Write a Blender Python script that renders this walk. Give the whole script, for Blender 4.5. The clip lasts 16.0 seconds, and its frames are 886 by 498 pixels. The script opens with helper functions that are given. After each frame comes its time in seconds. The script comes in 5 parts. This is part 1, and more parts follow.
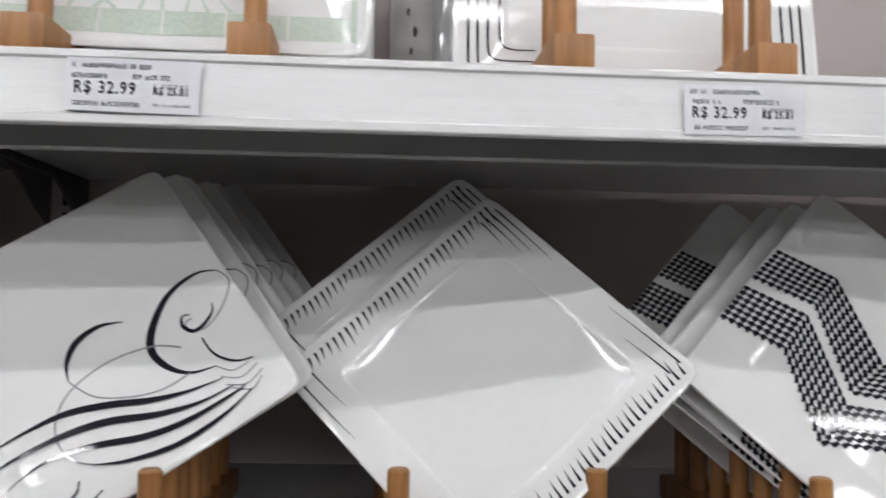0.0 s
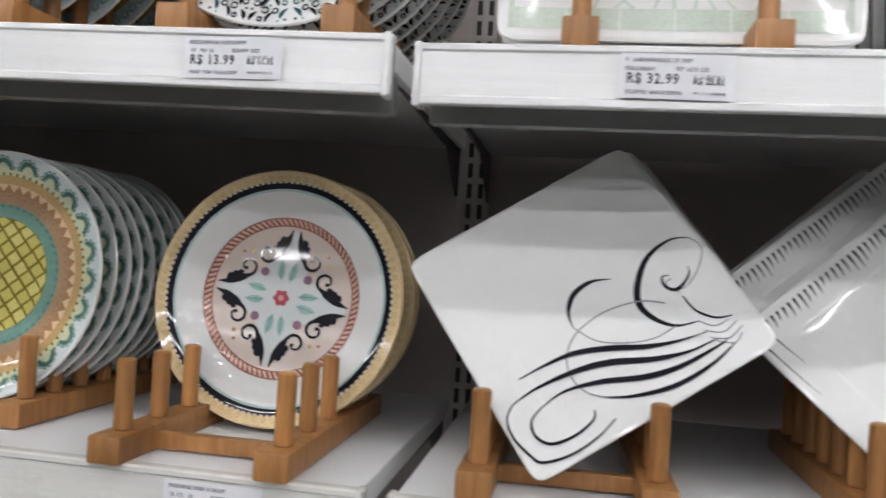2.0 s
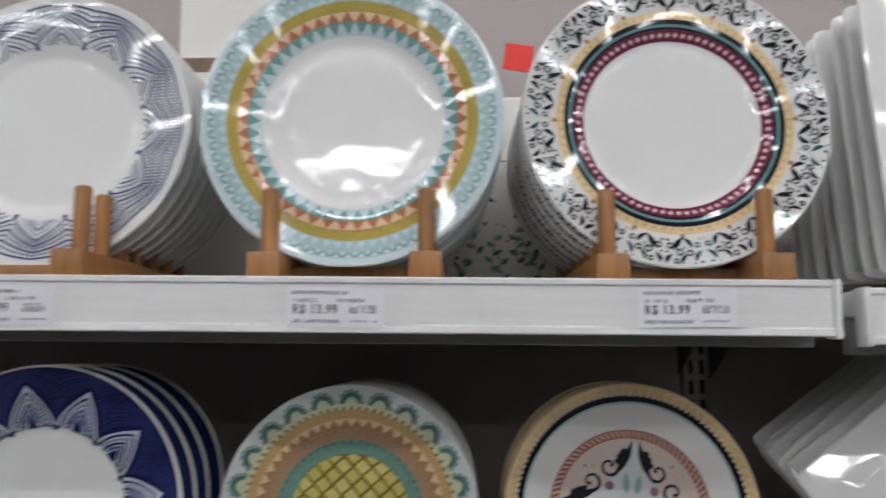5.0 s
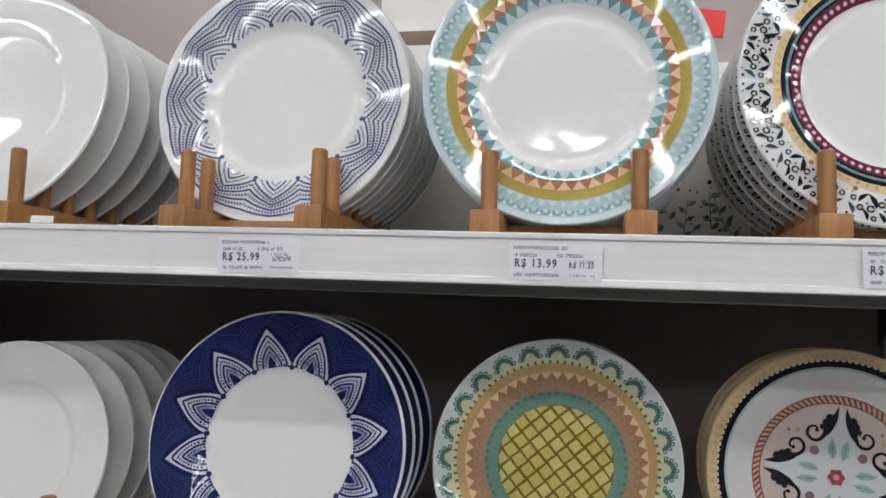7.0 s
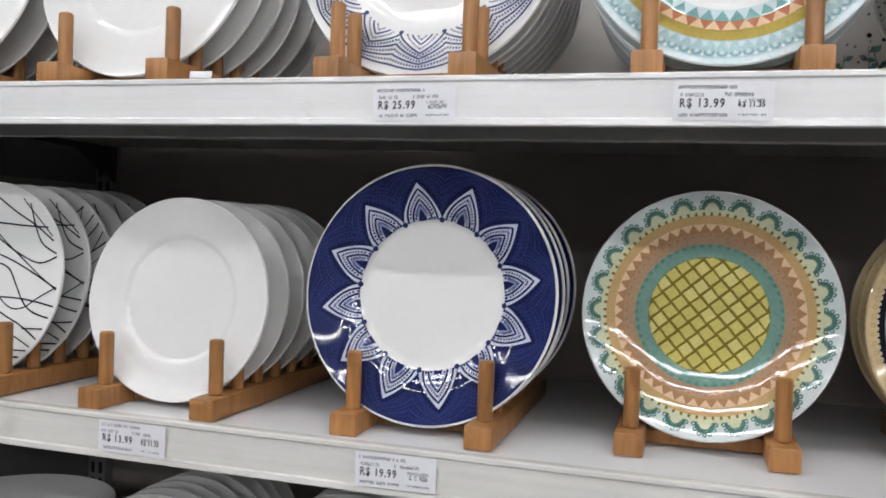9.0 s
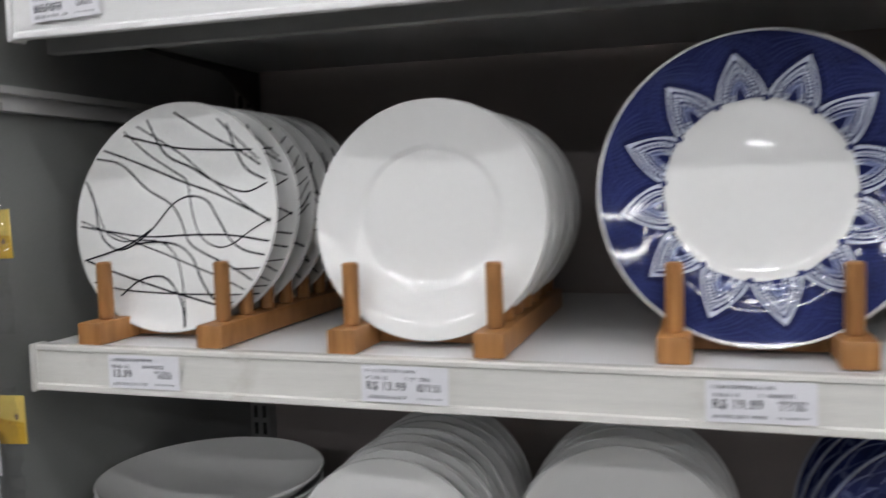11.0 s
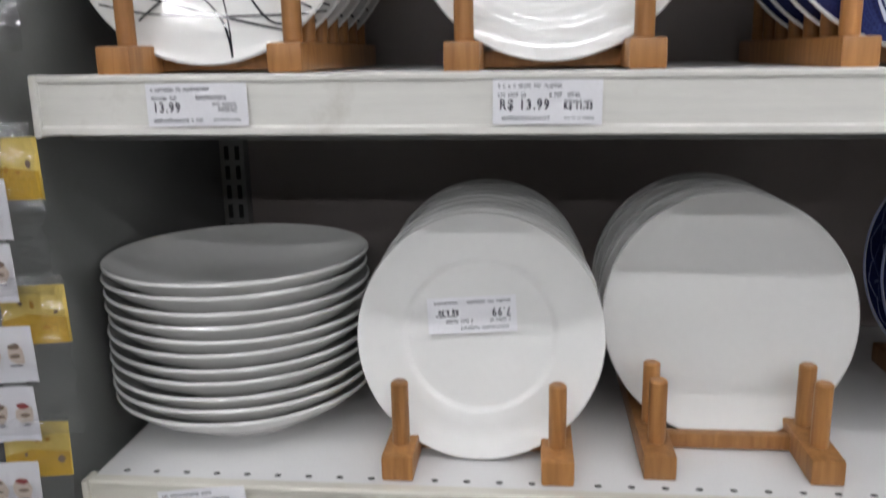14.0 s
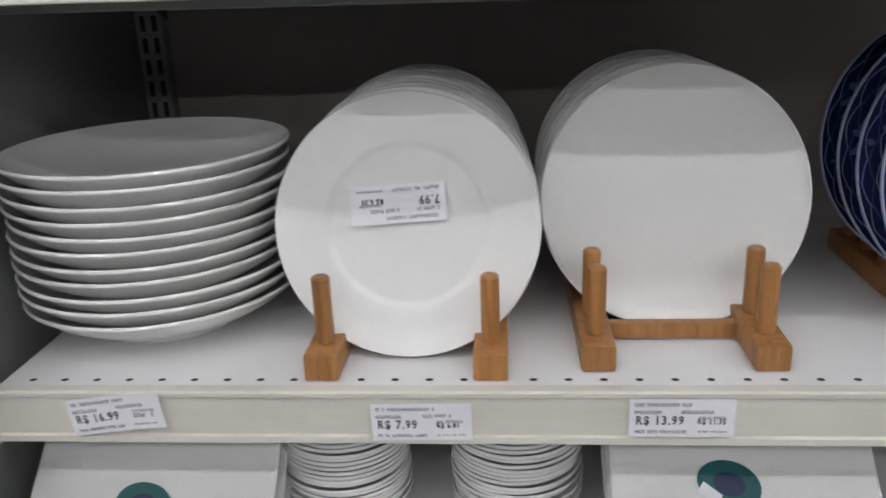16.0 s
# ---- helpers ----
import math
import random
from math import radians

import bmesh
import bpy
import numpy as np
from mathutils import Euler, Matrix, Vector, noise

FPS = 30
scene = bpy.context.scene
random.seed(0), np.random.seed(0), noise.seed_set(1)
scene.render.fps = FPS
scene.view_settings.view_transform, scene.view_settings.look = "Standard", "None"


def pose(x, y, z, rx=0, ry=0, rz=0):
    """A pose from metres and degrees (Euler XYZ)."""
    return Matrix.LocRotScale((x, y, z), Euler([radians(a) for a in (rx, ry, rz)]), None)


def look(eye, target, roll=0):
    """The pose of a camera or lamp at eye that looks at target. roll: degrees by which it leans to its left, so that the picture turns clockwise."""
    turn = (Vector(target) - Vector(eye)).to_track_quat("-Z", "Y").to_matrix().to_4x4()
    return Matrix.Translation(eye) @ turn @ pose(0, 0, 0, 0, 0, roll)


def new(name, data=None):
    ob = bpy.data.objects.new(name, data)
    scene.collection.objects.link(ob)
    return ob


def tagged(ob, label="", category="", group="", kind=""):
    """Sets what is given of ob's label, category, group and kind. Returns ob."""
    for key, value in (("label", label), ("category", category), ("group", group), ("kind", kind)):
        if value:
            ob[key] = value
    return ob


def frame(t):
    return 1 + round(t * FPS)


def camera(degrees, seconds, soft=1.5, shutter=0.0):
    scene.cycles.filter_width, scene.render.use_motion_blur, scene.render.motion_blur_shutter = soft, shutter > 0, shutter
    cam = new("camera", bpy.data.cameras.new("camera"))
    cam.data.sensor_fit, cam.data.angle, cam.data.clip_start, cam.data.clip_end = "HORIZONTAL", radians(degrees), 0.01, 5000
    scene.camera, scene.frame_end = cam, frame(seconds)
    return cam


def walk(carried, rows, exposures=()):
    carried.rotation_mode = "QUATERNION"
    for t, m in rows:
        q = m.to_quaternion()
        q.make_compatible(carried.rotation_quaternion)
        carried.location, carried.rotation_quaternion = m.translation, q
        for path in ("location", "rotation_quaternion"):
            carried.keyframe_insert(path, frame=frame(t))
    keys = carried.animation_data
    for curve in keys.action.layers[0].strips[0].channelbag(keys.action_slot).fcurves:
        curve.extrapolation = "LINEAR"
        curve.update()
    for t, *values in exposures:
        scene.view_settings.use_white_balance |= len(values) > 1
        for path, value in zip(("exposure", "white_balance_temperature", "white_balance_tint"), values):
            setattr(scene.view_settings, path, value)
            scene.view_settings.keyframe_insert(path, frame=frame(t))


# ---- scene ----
cam = camera(56.2, 16.0, soft=1.6, shutter=0.5)
PATH = [
    (0, (0.363, -0.523, 1.37), (0.53, 1.467, 1.472), 1.1),
    (0.5, (0.322, -0.539, 1.376), (0.386, 1.456, 1.504), 1.7),
    (1, (0.265, -0.587, 1.377), (0.156, 1.404, 1.532), 1.4),
    (1.5, (0.215, -0.623, 1.37), (0.009, 1.363, 1.48), 1.9),
    (2, (0.148, -0.618, 1.35), (-0.164, 1.357, 1.377), 3.6),
    (2.5, (0.068, -0.59, 1.36), (-0.257, 1.38, 1.485), 3.0),
    (3, (-0.044, -0.56, 1.412), (-0.177, 1.428, 1.596), 1.1),
    (3.5, (-0.14, -0.577, 1.438), (-0.124, 1.401, 1.736), 0.1),
    (4, (-0.242, -0.614, 1.452), (-0.16, 1.365, 1.725), 0.0),
    (4.5, (-0.288, -0.653, 1.462), (-0.223, 1.324, 1.76), -0.1),
    (5, (-0.317, -0.689, 1.459), (-0.345, 1.294, 1.715), -0.1),
    (5.2, (-0.332, -0.705, 1.460), (-0.455, 1.277, 1.699), 0.3),
    (7.3, (-0.387, -0.730, 1.433), (-0.760, 1.226, 1.617), 2.0),
    (7.5, (-0.393, -0.729, 1.432), (-0.777, 1.227, 1.6), 2.2),
    (8, (-0.408, -0.736, 1.424), (-0.878, 1.206, 1.513), 1.8),
    (8.5, (-0.429, -0.74, 1.391), (-0.972, 1.184, 1.401), 2.2),
    (8.7, (-0.432, -0.742, 1.384), (-0.990, 1.178, 1.376), 2.3),
    (11, (-0.739, -0.676, 1.326), (-1.336, 1.227, 1.182), -1.9),
    (11.5, (-0.882, -0.655, 1.255), (-1.364, 1.284, 1.172), -0.5),
    (12, (-0.963, -0.663, 1.259), (-1.198, 1.313, 1.056), -1.6),
    (12.5, (-0.999, -0.647, 1.252), (-1.199, 1.331, 1.039), -0.9),
    (13, (-1.004, -0.635, 1.246), (-1.204, 1.339, 0.996), -1.7),
    (13.5, (-1.008, -0.631, 1.228), (-1.198, 1.333, 0.903), -1.1),
    (14, (-1.001, -0.632, 1.193), (-1.213, 1.303, 0.733), -1.2),
    (14.5, (-0.995, -0.627, 1.162), (-1.203, 1.29, 0.631), -1.3),
    (15, (-0.986, -0.614, 1.157), (-1.186, 1.283, 0.556), -1.9),
    (15.5, (-0.985, -0.606, 1.151), (-1.176, 1.286, 0.53), -2.0),
    (16, (-0.962, -0.581, 1.151), (-1.12, 1.303, 0.499), -2.3),
]
EXPOSURE = [(0, -0.29), (1, -0.33), (2, -0.18), (2.5, -0.08), (3, -0.2), (3.5, -0.4), (4, -0.5), (4.5, -0.65), (5, -0.66), (7.5, -0.43), (8, -0.38), (8.5, -0.12), (11, -0.28), (12, -0.18), (13, -0.22), (14, -0.16), (14.5, -0.14), (15.5, -0.15), (16, -0.22)]
walk(cam, [(t, look(eye, target, roll)) for t, eye, target, roll in PATH], EXPOSURE)

# ---- light: five rows of ceiling tubes over the aisles ----
world = bpy.data.worlds.new("store_air")
scene.world = world
world.use_nodes = True
world.node_tree.nodes["Background"].inputs["Color"].default_value = (0.95, 0.97, 1.0, 1)
world.node_tree.nodes["Background"].inputs["Strength"].default_value = 0.004

TUBE_POWER = 49.0


# ---- materials ----
def node_mat(name, color, rough=0.5, metal=0.0, coat=0.0, vary=0.08, scale=40.0, bump=0.0, fine=400.0, stain=0.0, stain_color=(0.3, 0.28, 0.25), stretch=(1, 1, 1), bump_dist=0.0006, wave=0.0):
    m = bpy.data.materials.new(name)
    m.use_nodes = True
    nt = m.node_tree
    b = nt.nodes["Principled BSDF"]
    b.inputs["Roughness"].default_value = rough
    b.inputs["Metallic"].default_value = metal
    b.inputs["Coat Weight"].default_value = coat
    b.inputs["Coat Roughness"].default_value = 0.06
    tc = nt.nodes.new("ShaderNodeTexCoord")
    mp = nt.nodes.new("ShaderNodeMapping")
    mp.inputs["Scale"].default_value = stretch
    nt.links.new(tc.outputs["Object"], mp.inputs["Vector"])
    n1 = nt.nodes.new("ShaderNodeTexNoise")
    n1.inputs["Scale"].default_value = scale
    n1.inputs["Detail"].default_value = 5.0
    nt.links.new(mp.outputs["Vector"], n1.inputs["Vector"])
    n2 = nt.nodes.new("ShaderNodeTexNoise")
    n2.inputs["Scale"].default_value = fine
    n2.inputs["Detail"].default_value = 3.0
    nt.links.new(mp.outputs["Vector"], n2.inputs["Vector"])
    mix = nt.nodes.new("ShaderNodeMix")
    mix.data_type = "RGBA"
    mix.inputs[6].default_value = (*[c * (1 - vary) for c in color], 1)
    mix.inputs[7].default_value = (*[min(1.0, c * (1 + vary)) for c in color], 1)
    avg = nt.nodes.new("ShaderNodeMath")
    avg.operation = "ADD"
    half = nt.nodes.new("ShaderNodeMath")
    half.operation = "MULTIPLY"
    half.inputs[1].default_value = 0.5
    nt.links.new(n1.outputs["Fac"], avg.inputs[0])
    nt.links.new(n2.outputs["Fac"], avg.inputs[1])
    nt.links.new(avg.outputs[0], half.inputs[0])
    ramp = nt.nodes.new("ShaderNodeMapRange")
    ramp.inputs[1].default_value, ramp.inputs[2].default_value = 0.35, 0.65
    nt.links.new(half.outputs[0], ramp.inputs[0])
    nt.links.new(ramp.outputs[0], mix.inputs[0])
    col = mix.outputs[2]
    if stain > 0:
        n3 = nt.nodes.new("ShaderNodeTexNoise")
        n3.inputs["Scale"].default_value = 9.0
        n3.inputs["Detail"].default_value = 8.0
        n3.inputs["Roughness"].default_value = 0.7
        nt.links.new(tc.outputs["Object"], n3.inputs["Vector"])
        r3 = nt.nodes.new("ShaderNodeMapRange")
        r3.inputs[1].default_value, r3.inputs[2].default_value = 0.58, 0.75
        r3.inputs[4].default_value = stain
        nt.links.new(n3.outputs["Fac"], r3.inputs[0])
        mx = nt.nodes.new("ShaderNodeMix")
        mx.data_type = "RGBA"
        mx.inputs[7].default_value = (*stain_color, 1)
        nt.links.new(r3.outputs[0], mx.inputs[0])
        nt.links.new(col, mx.inputs[6])
        col = mx.outputs[2]
    nt.links.new(col, b.inputs["Base Color"])
    rr = nt.nodes.new("ShaderNodeMapRange")
    rr.inputs[3].default_value, rr.inputs[4].default_value = rough * 0.8, min(1.0, rough * 1.25)
    nt.links.new(n1.outputs["Fac"], rr.inputs[0])
    nt.links.new(rr.outputs[0], b.inputs["Roughness"])
    if wave > 0:
        nw = nt.nodes.new("ShaderNodeTexNoise")
        nw.inputs["Scale"].default_value = 24.0
        nw.inputs["Detail"].default_value = 1.0
        nt.links.new(tc.outputs["Object"], nw.inputs["Vector"])
        bw = nt.nodes.new("ShaderNodeBump")
        bw.inputs["Strength"].default_value = 1.0
        bw.inputs["Distance"].default_value = wave
        nt.links.new(nw.outputs["Fac"], bw.inputs["Height"])
        nt.links.new(bw.outputs["Normal"], b.inputs["Normal"])
    if bump > 0:
        bp = nt.nodes.new("ShaderNodeBump")
        bp.inputs["Strength"].default_value = bump
        bp.inputs["Distance"].default_value = bump_dist
        nt.links.new(half.outputs[0], bp.inputs["Height"])
        nt.links.new(bp.outputs["Normal"], b.inputs["Normal"])
    return m


def wood_mat():
    m = bpy.data.materials.new("varnished_wood")
    m.use_nodes = True
    nt = m.node_tree
    b = nt.nodes["Principled BSDF"]
    tc = nt.nodes.new("ShaderNodeTexCoord")
    oi = nt.nodes.new("ShaderNodeObjectInfo")
    add = nt.nodes.new("ShaderNodeVectorMath")
    add.operation = "ADD"
    mp = nt.nodes.new("ShaderNodeMapping")
    mp.inputs["Scale"].default_value = (120, 120, 14)
    wv = nt.nodes.new("ShaderNodeTexNoise")
    wv.inputs["Scale"].default_value = 1.0
    wv.inputs["Detail"].default_value = 6.0
    wv.inputs["Distortion"].default_value = 0.8
    nt.links.new(tc.outputs["Object"], add.inputs[0])
    nt.links.new(oi.outputs["Random"], add.inputs[1])
    nt.links.new(add.outputs[0], mp.inputs["Vector"])
    nt.links.new(mp.outputs["Vector"], wv.inputs["Vector"])
    cr = nt.nodes.new("ShaderNodeValToRGB")
    cr.color_ramp.elements[0].position, cr.color_ramp.elements[1].position = 0.3, 0.72
    cr.color_ramp.elements[0].color = (0.26, 0.112, 0.034, 1)
    cr.color_ramp.elements[1].color = (0.41, 0.195, 0.064, 1)
    nt.links.new(wv.outputs["Fac"], cr.inputs["Fac"])
    hs = nt.nodes.new("ShaderNodeHueSaturation")
    mr = nt.nodes.new("ShaderNodeMapRange")
    mr.inputs[3].default_value, mr.inputs[4].default_value = 0.82, 1.15
    nt.links.new(oi.outputs["Random"], mr.inputs[0])
    nt.links.new(mr.outputs[0], hs.inputs["Value"])
    nt.links.new(cr.outputs["Color"], hs.inputs["Color"])
    nt.links.new(hs.outputs["Color"], b.inputs["Base Color"])
    b.inputs["Roughness"].default_value = 0.42
    bp = nt.nodes.new("ShaderNodeBump")
    bp.inputs["Strength"].default_value = 0.25
    bp.inputs["Distance"].default_value = 0.0005
    nt.links.new(wv.outputs["Fac"], bp.inputs["Height"])
    nt.links.new(bp.outputs["Normal"], b.inputs["Normal"])
    return m


def glaze(name, color, vary=0.05):
    return node_mat(name, color, rough=0.042, vary=vary, scale=25, fine=300, wave=0.00016)


M = {
    "white": node_mat("white_porcelain", (0.78, 0.78, 0.765), rough=0.042, vary=0.015, scale=12, fine=120, wave=0.00034),
    "even": node_mat("even_white_porcelain", (0.78, 0.78, 0.765), rough=0.042, vary=0.015, scale=12, fine=120, wave=0.00012),
    "cream": node_mat("cream_porcelain", (0.67, 0.57, 0.51), rough=0.08, vary=0.03, scale=12, wave=0.00034),
    "wood": wood_mat(),
    "rail": node_mat("white_enamel_rail", (0.79, 0.79, 0.78), rough=0.13, vary=0.05, scale=6, fine=60, stretch=(1, 30, 30), stain=0.42, stain_color=(0.52, 0.50, 0.46), wave=0.0005),
    "rail_worn": node_mat("worn_enamel_rail", (0.72, 0.71, 0.67), rough=0.22, vary=0.06, scale=6, fine=60, stretch=(1, 30, 30), stain=0.6, stain_color=(0.44, 0.41, 0.35), wave=0.0003),
    "rail_cream": node_mat("yellowed_rail", (0.64, 0.62, 0.55), rough=0.36, vary=0.04, scale=6, fine=60, stretch=(1, 30, 30), stain=0.22, stain_color=(0.42, 0.38, 0.30)),
    "deck": node_mat("white_shelf_paint", (0.70, 0.70, 0.70), rough=0.35, vary=0.03, scale=10, stain=0.12, stain_color=(0.5, 0.48, 0.45)),
    "panel": node_mat("grey_back_paint", (0.37, 0.325, 0.307), rough=0.45, vary=0.05, scale=5, stain=0.15, stain_color=(0.33, 0.31, 0.29)),
    "end": node_mat("grey_side_paint", (0.21, 0.215, 0.21), rough=0.5, vary=0.05, scale=6, stain=0.18, stain_color=(0.33, 0.33, 0.32)),
    "steel": node_mat("grey_upright_paint", (0.33, 0.295, 0.28), rough=0.5, vary=0.08, scale=30),
    "steel_light": node_mat("light_upright_paint", (0.27, 0.27, 0.265), rough=0.5, vary=0.06, scale=30),
    "channel": node_mat("light_channel_paint", (0.44, 0.44, 0.43), rough=0.45, vary=0.06, scale=20, stain=0.2),
    "bracket": node_mat("dark_bracket_paint", (0.07, 0.065, 0.062), rough=0.5, vary=0.1, scale=30),
    "hole": node_mat("dark_slot", (0.02, 0.02, 0.02), rough=0.9, vary=0.2),
    "paper": node_mat("thermal_paper", (0.80, 0.80, 0.83), rough=0.7, vary=0.03, scale=30),
    "ink": node_mat("printer_ink", (0.05, 0.05, 0.07), rough=0.7, vary=0.3, scale=300),
    "ink_pale": node_mat("faded_ink", (0.18, 0.18, 0.21), rough=0.7, vary=0.3, scale=300),
    "black": glaze("black_glaze", (0.016, 0.016, 0.022)),
    "maroon": glaze("maroon_glaze", (0.16, 0.03, 0.065), 0.15),
    "pink": glaze("pink_glaze", (0.62, 0.34, 0.35)),
    "gold": glaze("gold_tan_glaze", (0.62, 0.44, 0.20), 0.15),
    "goldlight": glaze("pale_gold_glaze", (0.74, 0.58, 0.34), 0.1),
    "tealdark": glaze("dark_teal_glaze", (0.045, 0.10, 0.12), 0.2),
    "teal": glaze("teal_glaze", (0.17, 0.33, 0.32), 0.15),
    "tealpale": glaze("pale_teal_glaze", (0.45, 0.62, 0.60), 0.12),
    "skyblue": glaze("sky_blue_glaze", (0.56, 0.67, 0.69), 0.08),
    "slate": glaze("slate_blue_glaze", (0.20, 0.34, 0.40), 0.12),
    "coral": glaze("coral_glaze", (0.43, 0.17, 0.09), 0.15),
    "peach": glaze("peach_glaze", (0.72, 0.52, 0.34), 0.1),
    "olive": glaze("olive_gold_glaze", (0.40, 0.31, 0.08), 0.15),
    "navy": glaze("navy_glaze", (0.014, 0.019, 0.082), 0.25),
    "navymid": glaze("mid_navy_glaze", (0.024, 0.033, 0.115), 0.2),
    "blue": glaze("cobalt_line_glaze", (0.080, 0.100, 0.205), 0.2),
    "bluepale": glaze("pale_blue_glaze", (0.56, 0.62, 0.72), 0.08),
    "petal": glaze("petal_blue_white_glaze", (0.58, 0.62, 0.72), 0.06),
    "petalblue": glaze("petal_blue_glaze", (0.27, 0.31, 0.50), 0.12),
    "ropered": glaze("brick_rope_glaze", (0.30, 0.10, 0.07), 0.15),
    "ropepale": glaze("pale_rope_glaze", (0.66, 0.47, 0.38), 0.1),
    "sea": glaze("sea_green_glaze", (0.155, 0.28, 0.235), 0.15),
    "yellow": glaze("yellow_glaze", (0.55, 0.47, 0.14), 0.12),
    "yellowdark": glaze("dark_olive_glaze", (0.19, 0.145, 0.02), 0.15),
    "mint": glaze("mint_glaze", (0.60, 0.62, 0.42), 0.08),
    "green": glaze("lace_green_glaze", (0.08, 0.18, 0.155), 0.2),
    "rose": glaze("dusty_rose_glaze", (0.38, 0.25, 0.15), 0.14),
    "tan": glaze("tan_glaze", (0.52, 0.35, 0.16), 0.1),
    "brown": glaze("brown_glaze", (0.38, 0.21, 0.10), 0.1),
    "red": glaze("red_flower_glaze", (0.38, 0.07, 0.09), 0.1),
    "purple": glaze("purple_dot_glaze", (0.28, 0.16, 0.22), 0.1),
    "tealmid": glaze("mid_teal_glaze", (0.40, 0.545, 0.555), 0.14),
    "navydark": glaze("blackish_navy_glaze", (0.008, 0.010, 0.045), 0.2),
    "lacewhite": glaze("blue_white_glaze", (0.66, 0.72, 0.71), 0.04),
    "starwhite": glaze("star_white_glaze", (0.66, 0.69, 0.69), 0.04),
    "leafteal": glaze("soft_teal_leaf_glaze", (0.33, 0.50, 0.47), 0.15),
    "seadark": glaze("deep_sea_green_glaze", (0.10, 0.22, 0.19), 0.2),
    "yellowlight": glaze("pale_yellow_glaze", (0.62, 0.55, 0.20), 0.12),
    "sage": glaze("sage_band_glaze", (0.56, 0.63, 0.55), 0.12),
    "greyline": glaze("grey_line_glaze", (0.28, 0.28, 0.30), 0.1),
    "floor": node_mat("grey_floor_tile", (0.12, 0.12, 0.118), rough=0.25, vary=0.05, scale=3),
    "plaster": node_mat("grey_plaster", (0.13, 0.13, 0.13), rough=0.8, vary=0.03, scale=2),
    "fitting": node_mat("white_fitting", (0.75, 0.75, 0.75), rough=0.4, vary=0.02),
    "carton": node_mat("white_carton", (0.76, 0.74, 0.70), rough=0.16, vary=0.04, scale=8),
    "cardboard": node_mat("brown_carton", (0.19, 0.13, 0.09), rough=0.6, vary=0.1, scale=20),
    "redtag": node_mat("red_tag", (0.75, 0.03, 0.02), rough=0.5, vary=0.06),
    "yellowcard": node_mat("yellow_header_card", (0.52, 0.32, 0.03), rough=0.4, vary=0.15, scale=40),
    # header card yellow, made paler by glare put into its colour
    "yellowglare": node_mat("yellow_card_glare", (0.66, 0.50, 0.13), rough=0.4, vary=0.1, scale=40),
    "amber": node_mat("amber_print", (0.46, 0.24, 0.02), rough=0.4, vary=0.15, scale=40),
    "inkred": node_mat("red_print", (0.30, 0.04, 0.04), rough=0.5, vary=0.2, scale=60),
    "peachpale": node_mat("pale_picture_print", (0.62, 0.52, 0.44), rough=0.5, vary=0.1, scale=60),
    "tealstick": node_mat("teal_sticker", (0.004, 0.085, 0.09), rough=0.35, vary=0.08),
    "darkstick": node_mat("dark_blue_sticker", (0.012, 0.02, 0.07), rough=0.35, vary=0.08),
    "plastic": None,
    "tube": None,
}
pl = bpy.data.materials.new("clear_film")
pl.use_nodes = True
nt = pl.node_tree
nt.nodes.remove(nt.nodes["Principled BSDF"])
clear, shine, both = nt.nodes.new("ShaderNodeBsdfTransparent"), nt.nodes.new("ShaderNodeBsdfGlossy"), nt.nodes.new("ShaderNodeMixShader")
clear.inputs["Color"].default_value = (0.95, 0.95, 0.96, 1)
shine.inputs["Roughness"].default_value = 0.07
both.inputs[0].default_value = 0.15
nt.links.new(clear.outputs[0], both.inputs[1])
nt.links.new(shine.outputs[0], both.inputs[2])
nt.links.new(both.outputs[0], nt.nodes["Material Output"].inputs["Surface"])
nz = nt.nodes.new("ShaderNodeTexNoise")
nz.inputs["Scale"].default_value = 45
tcx = nt.nodes.new("ShaderNodeTexCoord")
nt.links.new(tcx.outputs["Object"], nz.inputs["Vector"])
bpn = nt.nodes.new("ShaderNodeBump")
bpn.inputs["Strength"].default_value = 1.0
bpn.inputs["Distance"].default_value = 0.006
nt.links.new(nz.outputs["Fac"], bpn.inputs["Height"])
nt.links.new(bpn.outputs["Normal"], shine.inputs["Normal"])
M["plastic"] = pl
tb = bpy.data.materials.new("tube_glow")
tb.use_nodes = True
tb.node_tree.nodes["Principled BSDF"].inputs["Emission Color"].default_value = (0.985, 0.985, 1.015, 1)
tb.node_tree.nodes["Principled BSDF"].inputs["Emission Strength"].default_value = TUBE_POWER
M["tube"] = tb


